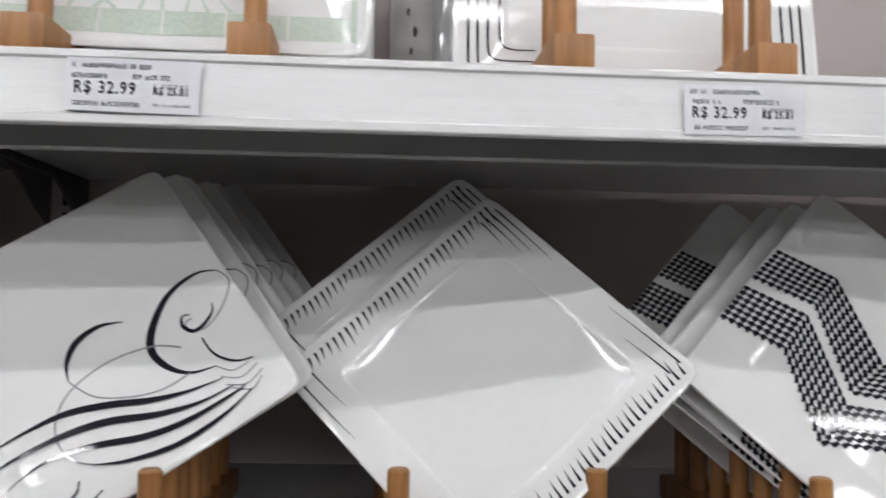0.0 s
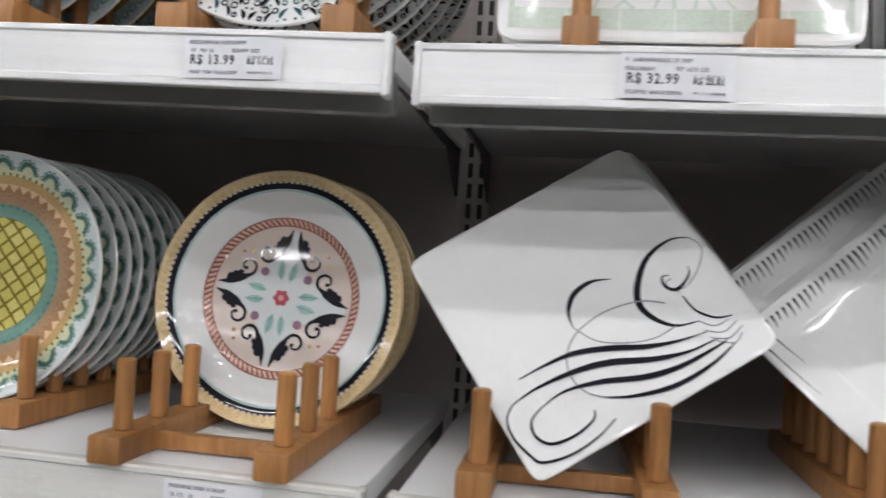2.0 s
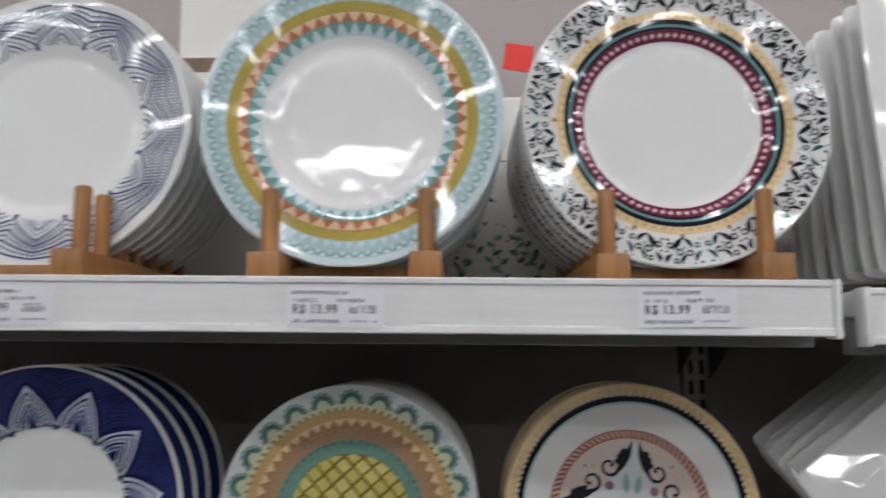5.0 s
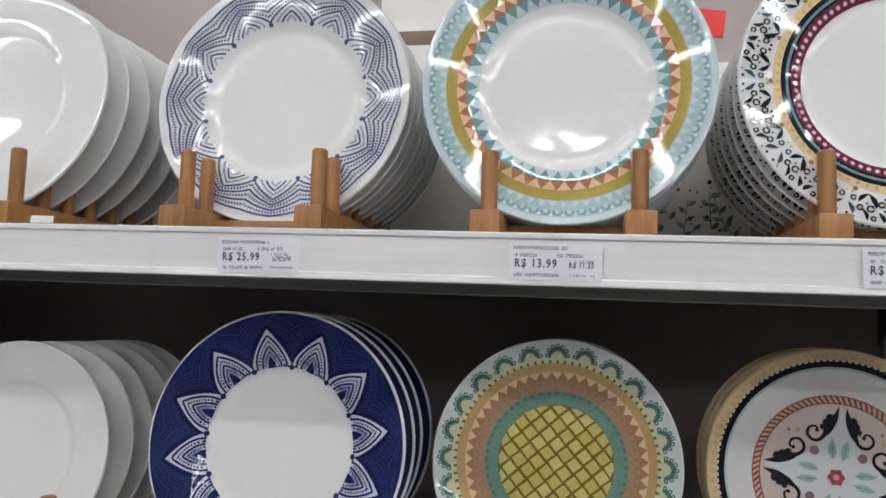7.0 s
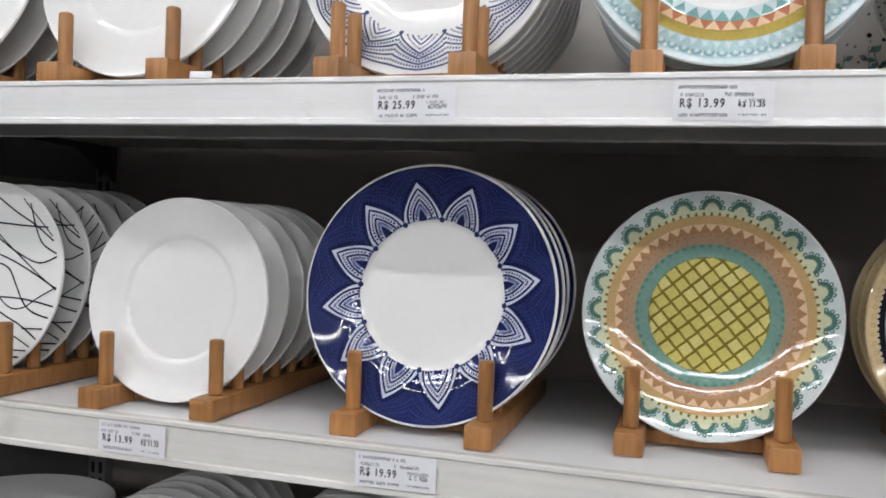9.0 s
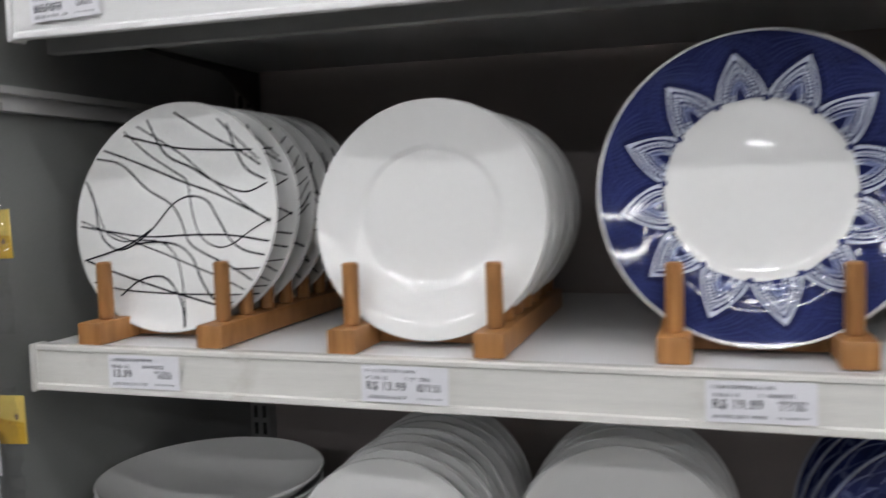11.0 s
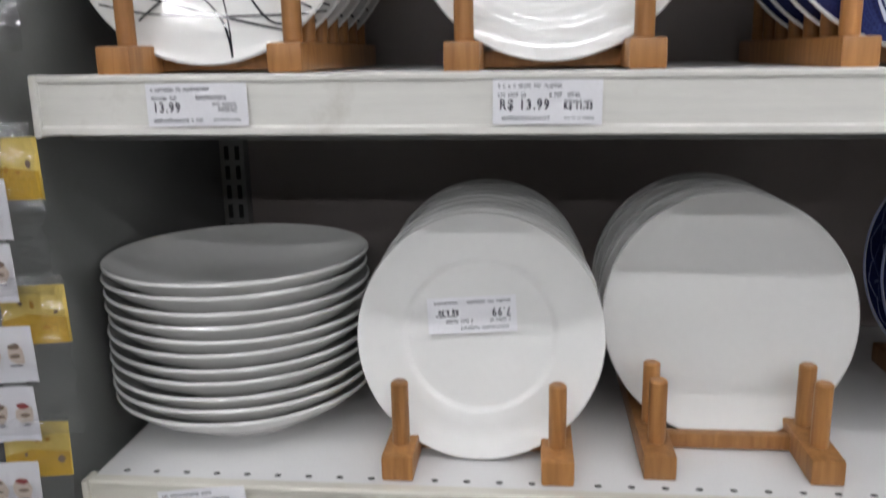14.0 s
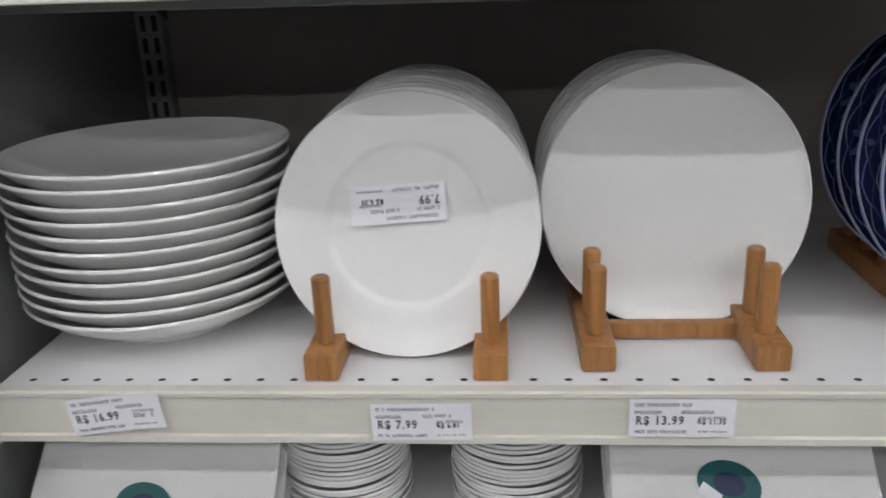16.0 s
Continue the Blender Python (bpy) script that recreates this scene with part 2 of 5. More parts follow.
# ---- mesh helpers ----
class Build:
    """Collects vertices and faces for one mesh, with a material per face."""

    def __init__(self):
        self.v, self.f, self.m, self.mats = [], [], [], []

    def slot(self, mat):
        if mat not in self.mats:
            self.mats.append(mat)
        return self.mats.index(mat)

    def add(self, verts, faces, mat):
        k, s = len(self.v), self.slot(mat)
        self.v += [tuple(p) for p in verts]
        for f in faces:
            self.f.append([k + i for i in f])
            self.m.append(s)

    def box(self, a, b, mat, bevel=0.0):
        if bevel <= 0:
            x0, y0, z0 = a
            x1, y1, z1 = b
            self.add([(x0, y0, z0), (x1, y0, z0), (x1, y1, z0), (x0, y1, z0), (x0, y0, z1), (x1, y0, z1), (x1, y1, z1), (x0, y1, z1)],
                     [(0, 3, 2, 1), (4, 5, 6, 7), (0, 1, 5, 4), (1, 2, 6, 5), (2, 3, 7, 6), (3, 0, 4, 7)], mat)
            return
        bm = bmesh.new()
        bmesh.ops.create_cube(bm, size=1.0)
        for v in bm.verts:
            v.co = Vector([(a[i] + b[i]) / 2 + v.co[i] * (b[i] - a[i]) for i in range(3)])
        bmesh.ops.bevel(bm, geom=bm.edges[:], offset=bevel, segments=2, affect="EDGES", profile=0.6)
        bm.verts.index_update()
        self.add([v.co[:] for v in bm.verts], [[v.index for v in f.verts] for f in bm.faces], mat)
        bm.free()

    def lathe(self, profile, mat, n=64, p=2.0, size=1.0):
        """Rings round z. profile: (share of the radius, height). p: 2 round, larger squarer."""
        rings = []
        for s, h in profile:
            if s <= 0:
                rings.append([len(self.v)])
                self.v.append((0, 0, h))
                continue
            ids = []
            for i in range(n):
                a = 2 * math.pi * (i + 0.5) / n
                if p > 4:
                    u = a % (math.pi / 2) / (math.pi / 2)
                    u = 0.5 + 0.5 * (2 * u - 1) * abs(2 * u - 1) ** 0.9
                    a = a - a % (math.pi / 2) + u * math.pi / 2
                g = (abs(math.cos(a)) ** p + abs(math.sin(a)) ** p) ** (-1 / p)
                ids.append(len(self.v))
                self.v.append((size * s * g * math.cos(a), size * s * g * math.sin(a), h))
            rings.append(ids)
        s = self.slot(mat)
        for r0, r1 in zip(rings, rings[1:]):
            for i in range(n):
                j = (i + 1) % n
                if len(r0) == 1 and len(r1) == 1:
                    continue
                if len(r0) == 1:
                    f = [r0[0], r1[i], r1[j]]
                elif len(r1) == 1:
                    f = [r0[i], r1[0], r0[j]]
                else:
                    f = [r0[i], r1[i], r1[j], r0[j]]
                self.f.append(f)
                self.m.append(s)

    def rod(self, a, b, r, mat, n=12, bevel=0.0015):
        a, b = Vector(a), Vector(b)
        d = (b - a).normalized()
        q = d.to_track_quat("Z", "Y")
        L = (b - a).length
        k = len(self.v)
        prof = [(0, 0), (r - bevel, 0), (r, bevel), (r, L - bevel), (r - bevel, L), (0, L)]
        t = Build()
        t.lathe(prof, mat, n=n)
        self.add([a + q @ Vector(v) for v in t.v], t.f, mat)

    def mesh(self, name, smooth=True):
        me = bpy.data.meshes.new(name)
        me.from_pydata(self.v, [], self.f)
        for m in self.mats:
            me.materials.append(m)
        me.polygons.foreach_set("material_index", self.m)
        bm = bmesh.new()
        bm.from_mesh(me)
        bmesh.ops.recalc_face_normals(bm, faces=bm.faces[:])
        bm.to_mesh(me)
        bm.free()
        if smooth:
            me.polygons.foreach_set("use_smooth", [True] * len(me.polygons))
            me.set_sharp_from_angle(angle=radians(38))
        me.update()
        return me


def part(name, build, parent=None, label="", m=None, smooth=True):
    me = build if isinstance(build, bpy.types.Mesh) else build.mesh(name, smooth)
    ob = new(name, me)
    if parent is not None:
        ob.parent = parent
    if m is not None:
        ob.matrix_basis = m
    if label:
        ob["label"] = label
    return ob


def thing(name, label, category, group="", kind="", m=None):
    ob = new(name)
    ob.empty_display_size = 0.02
    if m is not None:
        ob.matrix_basis = m
    return tagged(ob, label, category, group, kind)


# ---- the plan, in metres: x along the shelves, y into them, z up ----
ZA, ZB, ZC, ZD = 1.520, 1.171, 0.830, 0.635


def za(x):
    """Height of the slightly sloping top shelf."""
    return ZA - 0.010 * x


def zr(x):
    """Height of the top shelf of the other bay, which rises slightly."""
    return 1.5135 + 0.0065 * (x - 0.02)


def zb(x):
    """Height of the slightly sloping second shelf."""
    return ZB - 0.0078 * (x + 0.12)

RAIL = 0.047
BACK = 0.490
LEFT, JOIN, RIGHT = -1.428, 0.014, 1.46


def slab(name, a, b, mat, label, category, kind="structure"):
    bd = Build()
    bd.box(a, b, M[mat])
    ob = part(name, bd, smooth=False)
    return tagged(ob, label, category, "", kind)


slab("floor", (-6, -8.2, -0.12), (6, 4.2, 0.0), "floor", "grey polished store floor", "floor")
slab("ceiling", (-6, -8.2, 3.46), (6, 4.2, 3.58), "plaster", "grey painted store ceiling", "ceiling")
slab("wall_south", (-6.12, -8.32, 0), (6.12, -8.2, 3.46), "plaster", "plain grey store wall", "wall")
slab("wall_north", (-6.12, 4.2, 0), (6.12, 4.32, 3.46), "plaster", "plain grey store wall", "wall")
slab("wall_west", (-6.12, -8.2, 0), (-6.0, 4.2, 3.46), "plaster", "plain grey store wall", "wall")
slab("wall_east", (6.0, -8.2, 0), (6.12, 4.2, 3.46), "plaster", "plain grey store wall", "wall")


def tube_row(y, z, x0, x1, n):
    """A row of ceiling fittings, each with a housing and one glowing tube."""
    step = (x1 - x0) / n
    for i in range(n):
        ob = thing("ceiling_light", "white batten ceiling light with one lit fluorescent tube", "ceiling light", "tube lights over the aisle", m=pose(x0 + step * (i + 0.5), y, z))
        h = Build()
        h.box((-step / 2 + 0.01, -0.04, 0.035), (step / 2 - 0.01, 0.04, 0.10), M["fitting"], 0.006)
        h.rod((-step / 2 + 0.1, 0, 0.10), (-step / 2 + 0.1, 0, 3.46 - z + 0.002), 0.008, M["fitting"])
        h.rod((step / 2 - 0.1, 0, 0.10), (step / 2 - 0.1, 0, 3.46 - z + 0.002), 0.008, M["fitting"])
        part("housing", h, ob)
        t = Build()
        t.rod((-step / 2 + 0.03, 0, 0.014), (step / 2 - 0.03, 0, 0.014), 0.016, M["tube"])
        part("tube", t, ob, "glowing white fluorescent tube")


tube_row(-0.95, 3.05, -4.8, 4.8, 8)
tube_row(-1.95, 3.05, -4.8, 4.8, 8)
tube_row(-3.35, 3.05, -4.8, 4.8, 8)
tube_row(-5.20, 3.05, -4.8, 4.8, 8)
tube_row(-6.90, 3.05, -4.8, 4.8, 8)


# ---- shelving ----
slab("back_panel", (LEFT, BACK, 0.0), (RIGHT, BACK + 0.03, 2.12), "panel", "grey painted metal back panel of the shelving", "panel")
slab("side_panel", (LEFT - 0.022, -0.012, 0.0), (LEFT, BACK + 0.03, 2.12), "end", "grey painted metal side panel of the shelving", "panel")
slab("side_panel", (RIGHT, -0.012, 0.0), (RIGHT + 0.022, BACK + 0.03, 2.12), "end", "grey painted metal side panel of the shelving", "panel")


def upright(x, mat, label):
    """A slotted steel post in front of the back panel."""
    bd = Build()
    z0, z1, y0, y1 = 0.0, 2.1, BACK - 0.022, BACK - 0.002
    bd.box((x - 0.017, y0, z0), (x + 0.017, y1, z1), M[mat])
    ob = tagged(part("shelf_upright", bd, smooth=False), label, "shelf upright", "slotted uprights")
    z = 0.30
    sl = Build()
    while z < 2.05:
        for dx in (-0.0075, 0.0075):
            sl.box((x + dx - 0.0032, y0 - 0.0006, z), (x + dx + 0.0032, y0 + 0.004, z + 0.019), M["hole"])
        z += 0.027
    tagged(part("slot_column", sl, ob, "two columns of dark slots", smooth=False), kind="stuff")
    return ob


upright(LEFT + 0.017 + 0.001, "steel_light", "grey slotted steel shelf upright")
upright(JOIN, "steel", "dark grey slotted steel shelf upright")
upright(RIGHT - 0.018, "steel", "dark grey slotted steel shelf upright")


def rail_profile(x0, x1, z, y, mat, bd, h=RAIL):
    """The price rail: a thin upright strip with a lip at top and bottom."""
    pts = [(0.010, 0.0), (0.0, 0.0), (-0.0018, -0.0015), (-0.0018, -0.0050), (0.0, -0.0065), (0.0, -h * 0.5),
           (0.0, -h + 0.0075), (-0.0022, -h + 0.0060), (-0.0026, -h + 0.001), (-0.0016, -h), (0.006, -h), (0.006, -h + 0.004), (0.004, -0.006), (0.010, -0.004)]
    n = len(pts)
    v = [(x0, y + a, z + b) for a, b in pts] + [(x1, y + a, z + b) for a, b in pts]
    f = [(i, (i + 1) % n, n + (i + 1) % n, n + i) for i in range(n)]
    f += [tuple(range(n))[::-1], tuple(range(n, 2 * n))]
    bd.add(v, f, mat)


def shelf(x0, x1, z, label, rail_mat, front=0.0, holes=True, group="shelves", slope=0.0, pivot=0.0):
    ob = thing("shelf", label, "shelf", group, m=pose(pivot, 0, z, 0, math.degrees(slope), 0) @ pose(-pivot, 0, -z))
    d = Build()
    d.box((x0 + 0.004, front + 0.010, z - 0.022), (x1 - 0.004, BACK - 0.024, z), M["deck"], 0.002)
    d.box((x0 + 0.006, front + 0.040, z - RAIL - 0.007), (x1 - 0.006, front + 0.056, z - 0.0225), M["steel_light"], 0.002)
    part("deck", d, ob)
    r = Build()
    rail_profile(x0, x1, z + 0.001, front, M[rail_mat], r)
    part("price_rail", r, ob, "lipped price rail along the front edge", smooth=False)
    for x in (x0, x1 - 0.006):
        c = Build()
        c.box((x - 0.001, front - 0.0045, z - RAIL - 0.001), (x + 0.005, front + 0.016, z + 0.0016), M[rail_mat], 0.002)
        part("end_cap", c, ob)
    for s, x in ((1, x0 + 0.010), (-1, x1 - 0.013)):
        b = Build()
        y0, y1 = front + 0.03, BACK - 0.025
        v = [(0, y0, z - 0.0225), (0, y1, z - 0.0225), (0, y1, z - 0.085), (0, y1 - 0.04, z - 0.066), (0, y1 - 0.10, z - 0.034)]
        v = [(x, q[1], q[2]) for q in v] + [(x + 0.003, q[1], q[2]) for q in v]
        b.add(v, [(0, 1, 2, 3, 4), (9, 8, 7, 6, 5)] + [(i, (i + 1) % 5, 5 + (i + 1) % 5, 5 + i) for i in range(5)], M["bracket"])
        part("bracket", b, ob, smooth=False)
    if holes:
        hb = Build()
        x = x0 + 0.03
        while x < x1 - 0.02:
            k = 8
            ring = [(x + 0.0034 * math.cos(2 * math.pi * i / k), front + 0.0205 + 0.0026 * math.sin(2 * math.pi * i / k), z + 0.0003) for i in range(k)]
            hb.add(ring, [tuple(range(k))], M["hole"])
            x += 0.0281
        tagged(part("perforation", hb, ob, "row of small dark holes", smooth=False), kind="stuff")
    return ob


ch = Build()
y0, y1, ca, cb = 0.004, BACK - 0.026, 1.4205, 1.4465
for z0, z1, out in ((ca, ca + 0.008, 0.012), (ca + 0.008, cb - 0.008, 0.006), (cb - 0.008, cb, 0.012)):
    ch.box((LEFT + 0.0005, y0, z0), (LEFT + out, y1, z1), M["channel"])
tagged(part("side_channel", ch, smooth=False), "light grey folded metal channel along the side panel", "channel")


LX0, LX1 = -1.395, 0.002
RX0, RX1 = 0.020, 1.44
shelf(LX0, LX1, ZA, "white metal top shelf with bright price rail", "rail", slope=0.010, holes=False)
shelf(RX0, RX1, zr(0.02), "white metal top shelf with bright price rail", "rail", slope=-0.0065, pivot=0.02, holes=False)
shelf(LX0, LX1, ZB, "white metal shelf with worn price rail", "rail_worn", slope=0.0078, pivot=-0.12, holes=False)
shelf(RX0, RX1, ZB - 0.001, "white metal shelf with worn price rail", "rail_worn", slope=0.0078, pivot=-0.12, holes=False)
shelf(LX0, LX1, ZC, "white metal shelf with yellowed price rail", "rail_cream")
shelf(RX0, RX1, ZC - 0.004, "white metal shelf with yellowed price rail", "rail_cream")
shelf(LX0, LX1, ZD, "deep white metal bottom shelf", "rail_cream", front=-0.10)
shelf(RX0, RX1, ZD - 0.004, "deep white metal bottom shelf", "rail_cream", front=-0.10)
kick = Build()
kick.box((LX0, -0.08, 0.0), (RX1, -0.06, ZD - 0.06), M["panel"])
tagged(part("baseboard", kick, smooth=False), "grey kick plate under the bottom shelf", "kick plate", "", "structure")


# ---- wooden plate racks ----
PITCH = 0.043
ROWS = 7


def rack_mesh():
    s = Build()
    s.box((-0.0140, -0.028, 0.0), (0.0140, 0.028 + PITCH * (ROWS - 1), 0.0228), M["wood"], 0.0025)
    p = Build()
    p.rod((0, 0, 0.0222), (0, 0, 0.082), 0.0078, M["wood"], n=14, bevel=0.0018)
    c = Build()
    c.box((-0.056, -0.006, 0.0015), (0.056, 0.006, 0.0155), M["wood"], 0.0015)
    return s.mesh("side_rail"), p.mesh("peg"), c.mesh("crossbar")


RACK = rack_mesh()


def rack(x, y, z, yaw=0.0, half=0.0692, gap=PITCH):
    """Two rails with upright pegs in pairs, joined by crossbars; y is where its first pegs stand."""
    ob = thing("plate_rack", "varnished wooden plate rack with upright pegs, standing on the shelf", "plate rack", "wooden plate racks", m=pose(x, y, z + 0.0008, 0, 0, yaw))
    for s in (-1, 1):
        part("side_rail", RACK[0], ob, m=pose(s * half, 0, 0))
        for i in range(int(PITCH * (ROWS - 1) / gap + 0.2) + 1):
            part("peg", RACK[1], ob, m=pose(s * half, i * gap, 0, 0, 0, 40 * i))
    for yy in (0.0385, PITCH * (ROWS - 1) + 0.012):
        part("crossbar", RACK[2], ob, m=pose(0, yy, 0))
    return ob


# ---- plates ----
# front profile: (share of the radius, height of the glazed face)
WIDE_RIM = [(0, 0.0), (0.30, 0.0), (0.52, 0.0004), (0.56, 0.0011), (0.60, 0.0034), (0.65, 0.0072), (0.69, 0.0092), (0.78, 0.0118), (0.88, 0.0146), (0.96, 0.0170), (0.99, 0.0180)]
DISHED = [(a, 0.0012 * (a / 0.53) ** 2) for a in (0, 0.08, 0.16, 0.24, 0.32, 0.40, 0.47, 0.53)] + [(0.575, 0.0029), (0.61, 0.0053), (0.65, 0.0080), (0.69, 0.0098), (0.78, 0.01255), (0.88, 0.0156), (0.96, 0.0181), (0.99, 0.0190)]
COUPE = [(a, 0.0148 * (a / 0.985) ** 3.5) for a in (0, 0.2, 0.35, 0.45, 0.53, 0.60, 0.66, 0.72, 0.77, 0.82, 0.86, 0.90, 0.93, 0.96, 0.985)]
SQ_WELL = [(0, 0.0), (0.45, 0.0), (0.694, 0.0), (0.700, 0.0002), (0.711, 0.0010), (0.717, 0.0012), (0.74, 0.0015), (0.86, 0.0027), (0.975, 0.0040)]
SQ_SOFT = [(0, 0.0), (0.40, 0.0), (0.63, 0.0), (0.645, 0.0001), (0.66, 0.0003), (0.675, 0.0005), (0.80, 0.0013), (0.90, 0.0020), (0.975, 0.0026)]
FLAT_COUPE = [(a, 0.0062 * (a / 0.985) ** 9) for a in (0, 0.3, 0.5, 0.62, 0.70, 0.76, 0.81, 0.85, 0.88, 0.91, 0.935, 0.955, 0.97, 0.985)]
BOWED = [(a, 0.0046 * a * a + 0.0022 * a ** 14) for a in (0, 0.12, 0.24, 0.36, 0.48, 0.58, 0.68, 0.76, 0.83, 0.88, 0.92, 0.95, 0.97, 0.985)]
SOFT_RIM = [(0, 0.0), (0.30, 0.0), (0.575, 0.0001), (0.595, 0.0005), (0.620, 0.0020), (0.645, 0.0028), (0.74, 0.0037), (0.80, 0.0045), (0.85, 0.0056), (0.90, 0.0070), (0.95, 0.0087), (0.99, 0.0102)]
LOW_RIM = [(0, 0.0), (0.30, 0.0), (0.575, 0.0001), (0.595, 0.0005), (0.620, 0.0018), (0.645, 0.0024), (0.78, 0.0036), (0.90, 0.0048), (0.96, 0.0058), (0.99, 0.0068)]
DEEP = [(0, 0.0), (0.42, 0.0), (0.60, 0.004), (0.78, 0.014), (0.92, 0.026), (0.985, 0.034)]


class Plate:
    """One kind of plate: the body's mesh, and the painted decoration laid on its face."""

    def __init__(self, size, profile, p=2.0, mat="white", edge=None, n=72, thick=0.0042, foot=0.58):
        self.R, self.p, self.prof = size, p, profile
        b = Build()
        top = profile[-1]
        b.lathe(profile, M[mat], n=n, p=p, size=size)
        k = len(b.v)
        rim = [top, (0.996, top[1] - 0.0006), (1.0, top[1] - 0.002), (0.996, top[1] - 0.0035), (0.985, top[1] - thick)]
        b.lathe(rim, M[edge or mat], n=n, p=p, size=size)
        back = [rim[-1]] + [(s, h - thick) for s, h in reversed(profile[1:-1]) if s > foot + 0.02] + [(foot + 0.02, self.h1(foot) - thick), (foot, -thick - 0.0045), (foot - 0.03, -thick - 0.0045), (foot - 0.05, -thick), (0, -thick)]
        b.lathe(back, M[mat], n=n, p=p, size=size)
        self.body = b.mesh("plate")
        self.layers, self.deco = [], None

    def layer(self, name, label="", many=False):
        """Begins a new painted part; many: too fine to count, one part of kind stuff."""
        self.deco = Build()
        self.layers.append([name, label, many, self.deco, None])

    def h1(self, s):
        for (a, ha), (c, hc) in zip(self.prof, self.prof[1:]):
            if s <= c:
                return ha + (hc - ha) * (s - a) / (c - a)
        return self.prof[-1][1]

    def at(self, x, y, lift):
        """A point on the glazed face; x, y as shares of the radius."""
        g = (abs(x) ** self.p + abs(y) ** self.p) ** (1 / self.p)
        return (x * self.R, y * self.R, self.h1(g) + lift)

    def ring(self, r0, r1, mat, lift=0.0003, n=96, wob=None, label=""):
        self.layer("painted_band", label)
        steps = sorted({r0, r1, *[s for s, _ in self.prof if r0 < s < r1]})
        v, f = [], []
        for s in steps:
            for i in range(n):
                a = 2 * math.pi * i / n
                rr = s if wob is None or s == steps[0] else s + wob * abs(math.sin(a * 15))
                v.append(self.at(rr * math.cos(a), rr * math.sin(a), lift))
        for k in range(len(steps) - 1):
            for i in range(n):
                j = (i + 1) % n
                f.append((k * n + i, k * n + j, (k + 1) * n + j, (k + 1) * n + i))
        self.deco.add(v, f, M[mat])

    def disc(self, r, mat, lift=0.0003, n=64, x=0.0, y=0.0, k=1.0, turn=0.0):
        v = [self.at(x, y, lift)]
        c, s = math.cos(turn), math.sin(turn)
        for i in range(n):
            a = 2 * math.pi * i / n
            u, w = r * math.cos(a), r * k * math.sin(a)
            v.append(self.at(x + u * c - w * s, y + u * s + w * c, lift))
        self.deco.add(v, [(0, 1 + i, 1 + (i + 1) % n) for i in range(n)], M[mat])

    def poly(self, pts, mat, lift=0.0006):
        cx, cy = sum(p[0] for p in pts) / len(pts), sum(p[1] for p in pts) / len(pts)
        v = [self.at(cx, cy, lift)] + [self.at(*p, lift) for p in pts]
        n = len(pts)
        self.deco.add(v, [(0, 1 + i, 1 + (i + 1) % n) for i in range(n)], M[mat])

    def polar(self, a, pts, mat, lift=0.0006):
        """A polygon given as (radius, sideways) round the direction a."""
        c, s = math.cos(a), math.sin(a)
        self.poly([(r * c - w * s, r * s + w * c) for r, w in pts], mat, lift)

    def teeth(self, n, r0, r1, mat, lift=0.0006, off=0.0, fill=0.5, label=""):
        self.layer("tooth_ring", label, True)
        w = math.pi * r0 / n * 2 * fill
        for i in range(n):
            self.polar(2 * math.pi * (i + off) / n, [(r0, -w), (r0, w), ((r0 + r1) / 2, w / 2), (r1, 0), ((r0 + r1) / 2, -w / 2)], mat, lift)

    def dots(self, n, r, size, mat, lift=0.0006, off=0.0, k=1.0, sides=8, label=""):
        self.layer("bead_ring", label, True)
        for i in range(n):
            a = 2 * math.pi * (i + off) / n
            self.disc(size, mat, lift, sides, r * math.cos(a), r * math.sin(a), k, a)

    def petal(self, a, r0, r1, w, mat, lift=0.0006, steps=8, base=1.0):
        """A pointed petal from r0 to r1, w its half width at the foot."""
        c, s = math.cos(a), math.sin(a)
        v, f = [], []
        for i in range(steps + 1):
            t = i / steps
            r = r0 + (r1 - r0) * t
            h = w * (1 - t ** 1.6) * (base + (1 - base) * min(1, t * 4))
            for q in (-h, 0, h):
                v.append(self.at(r * c - q * s, r * s + q * c, lift))
        for i in range(steps):
            for j in range(2):
                f.append((3 * i + j, 3 * i + j + 1, 3 * i + j + 4, 3 * i + j + 3))
        self.deco.add(v, f, M[mat])

    def zigzag(self, n, rv, rt, width, mat, lift=0.0007, off=0.0, spread=1.0, dash=False, bow=0.67):
        """Pointed arches side by side: tips at rt, feet at rv; spread below 1 leaves them apart."""
        half = math.pi / n
        k = 20
        for i in range(n):
            pts = []
            for j in range(k + 1):
                u = 2 * j / k - 1
                a = 2 * math.pi * (i + off) / n + u * half * spread
                r = rv + (rt - rv) * (1 - abs(u)) ** bow
                pts.append((r * math.cos(a), r * math.sin(a)))
            if dash:
                for j in range(k):
                    (x0, y0), (x1, y1) = pts[j], pts[j + 1]
                    self.stroke([(x0, y0), (x0 + 0.58 * (x1 - x0), y0 + 0.58 * (y1 - y0))], width, mat, lift)
            else:
                self.stroke(pts, width, mat, lift)

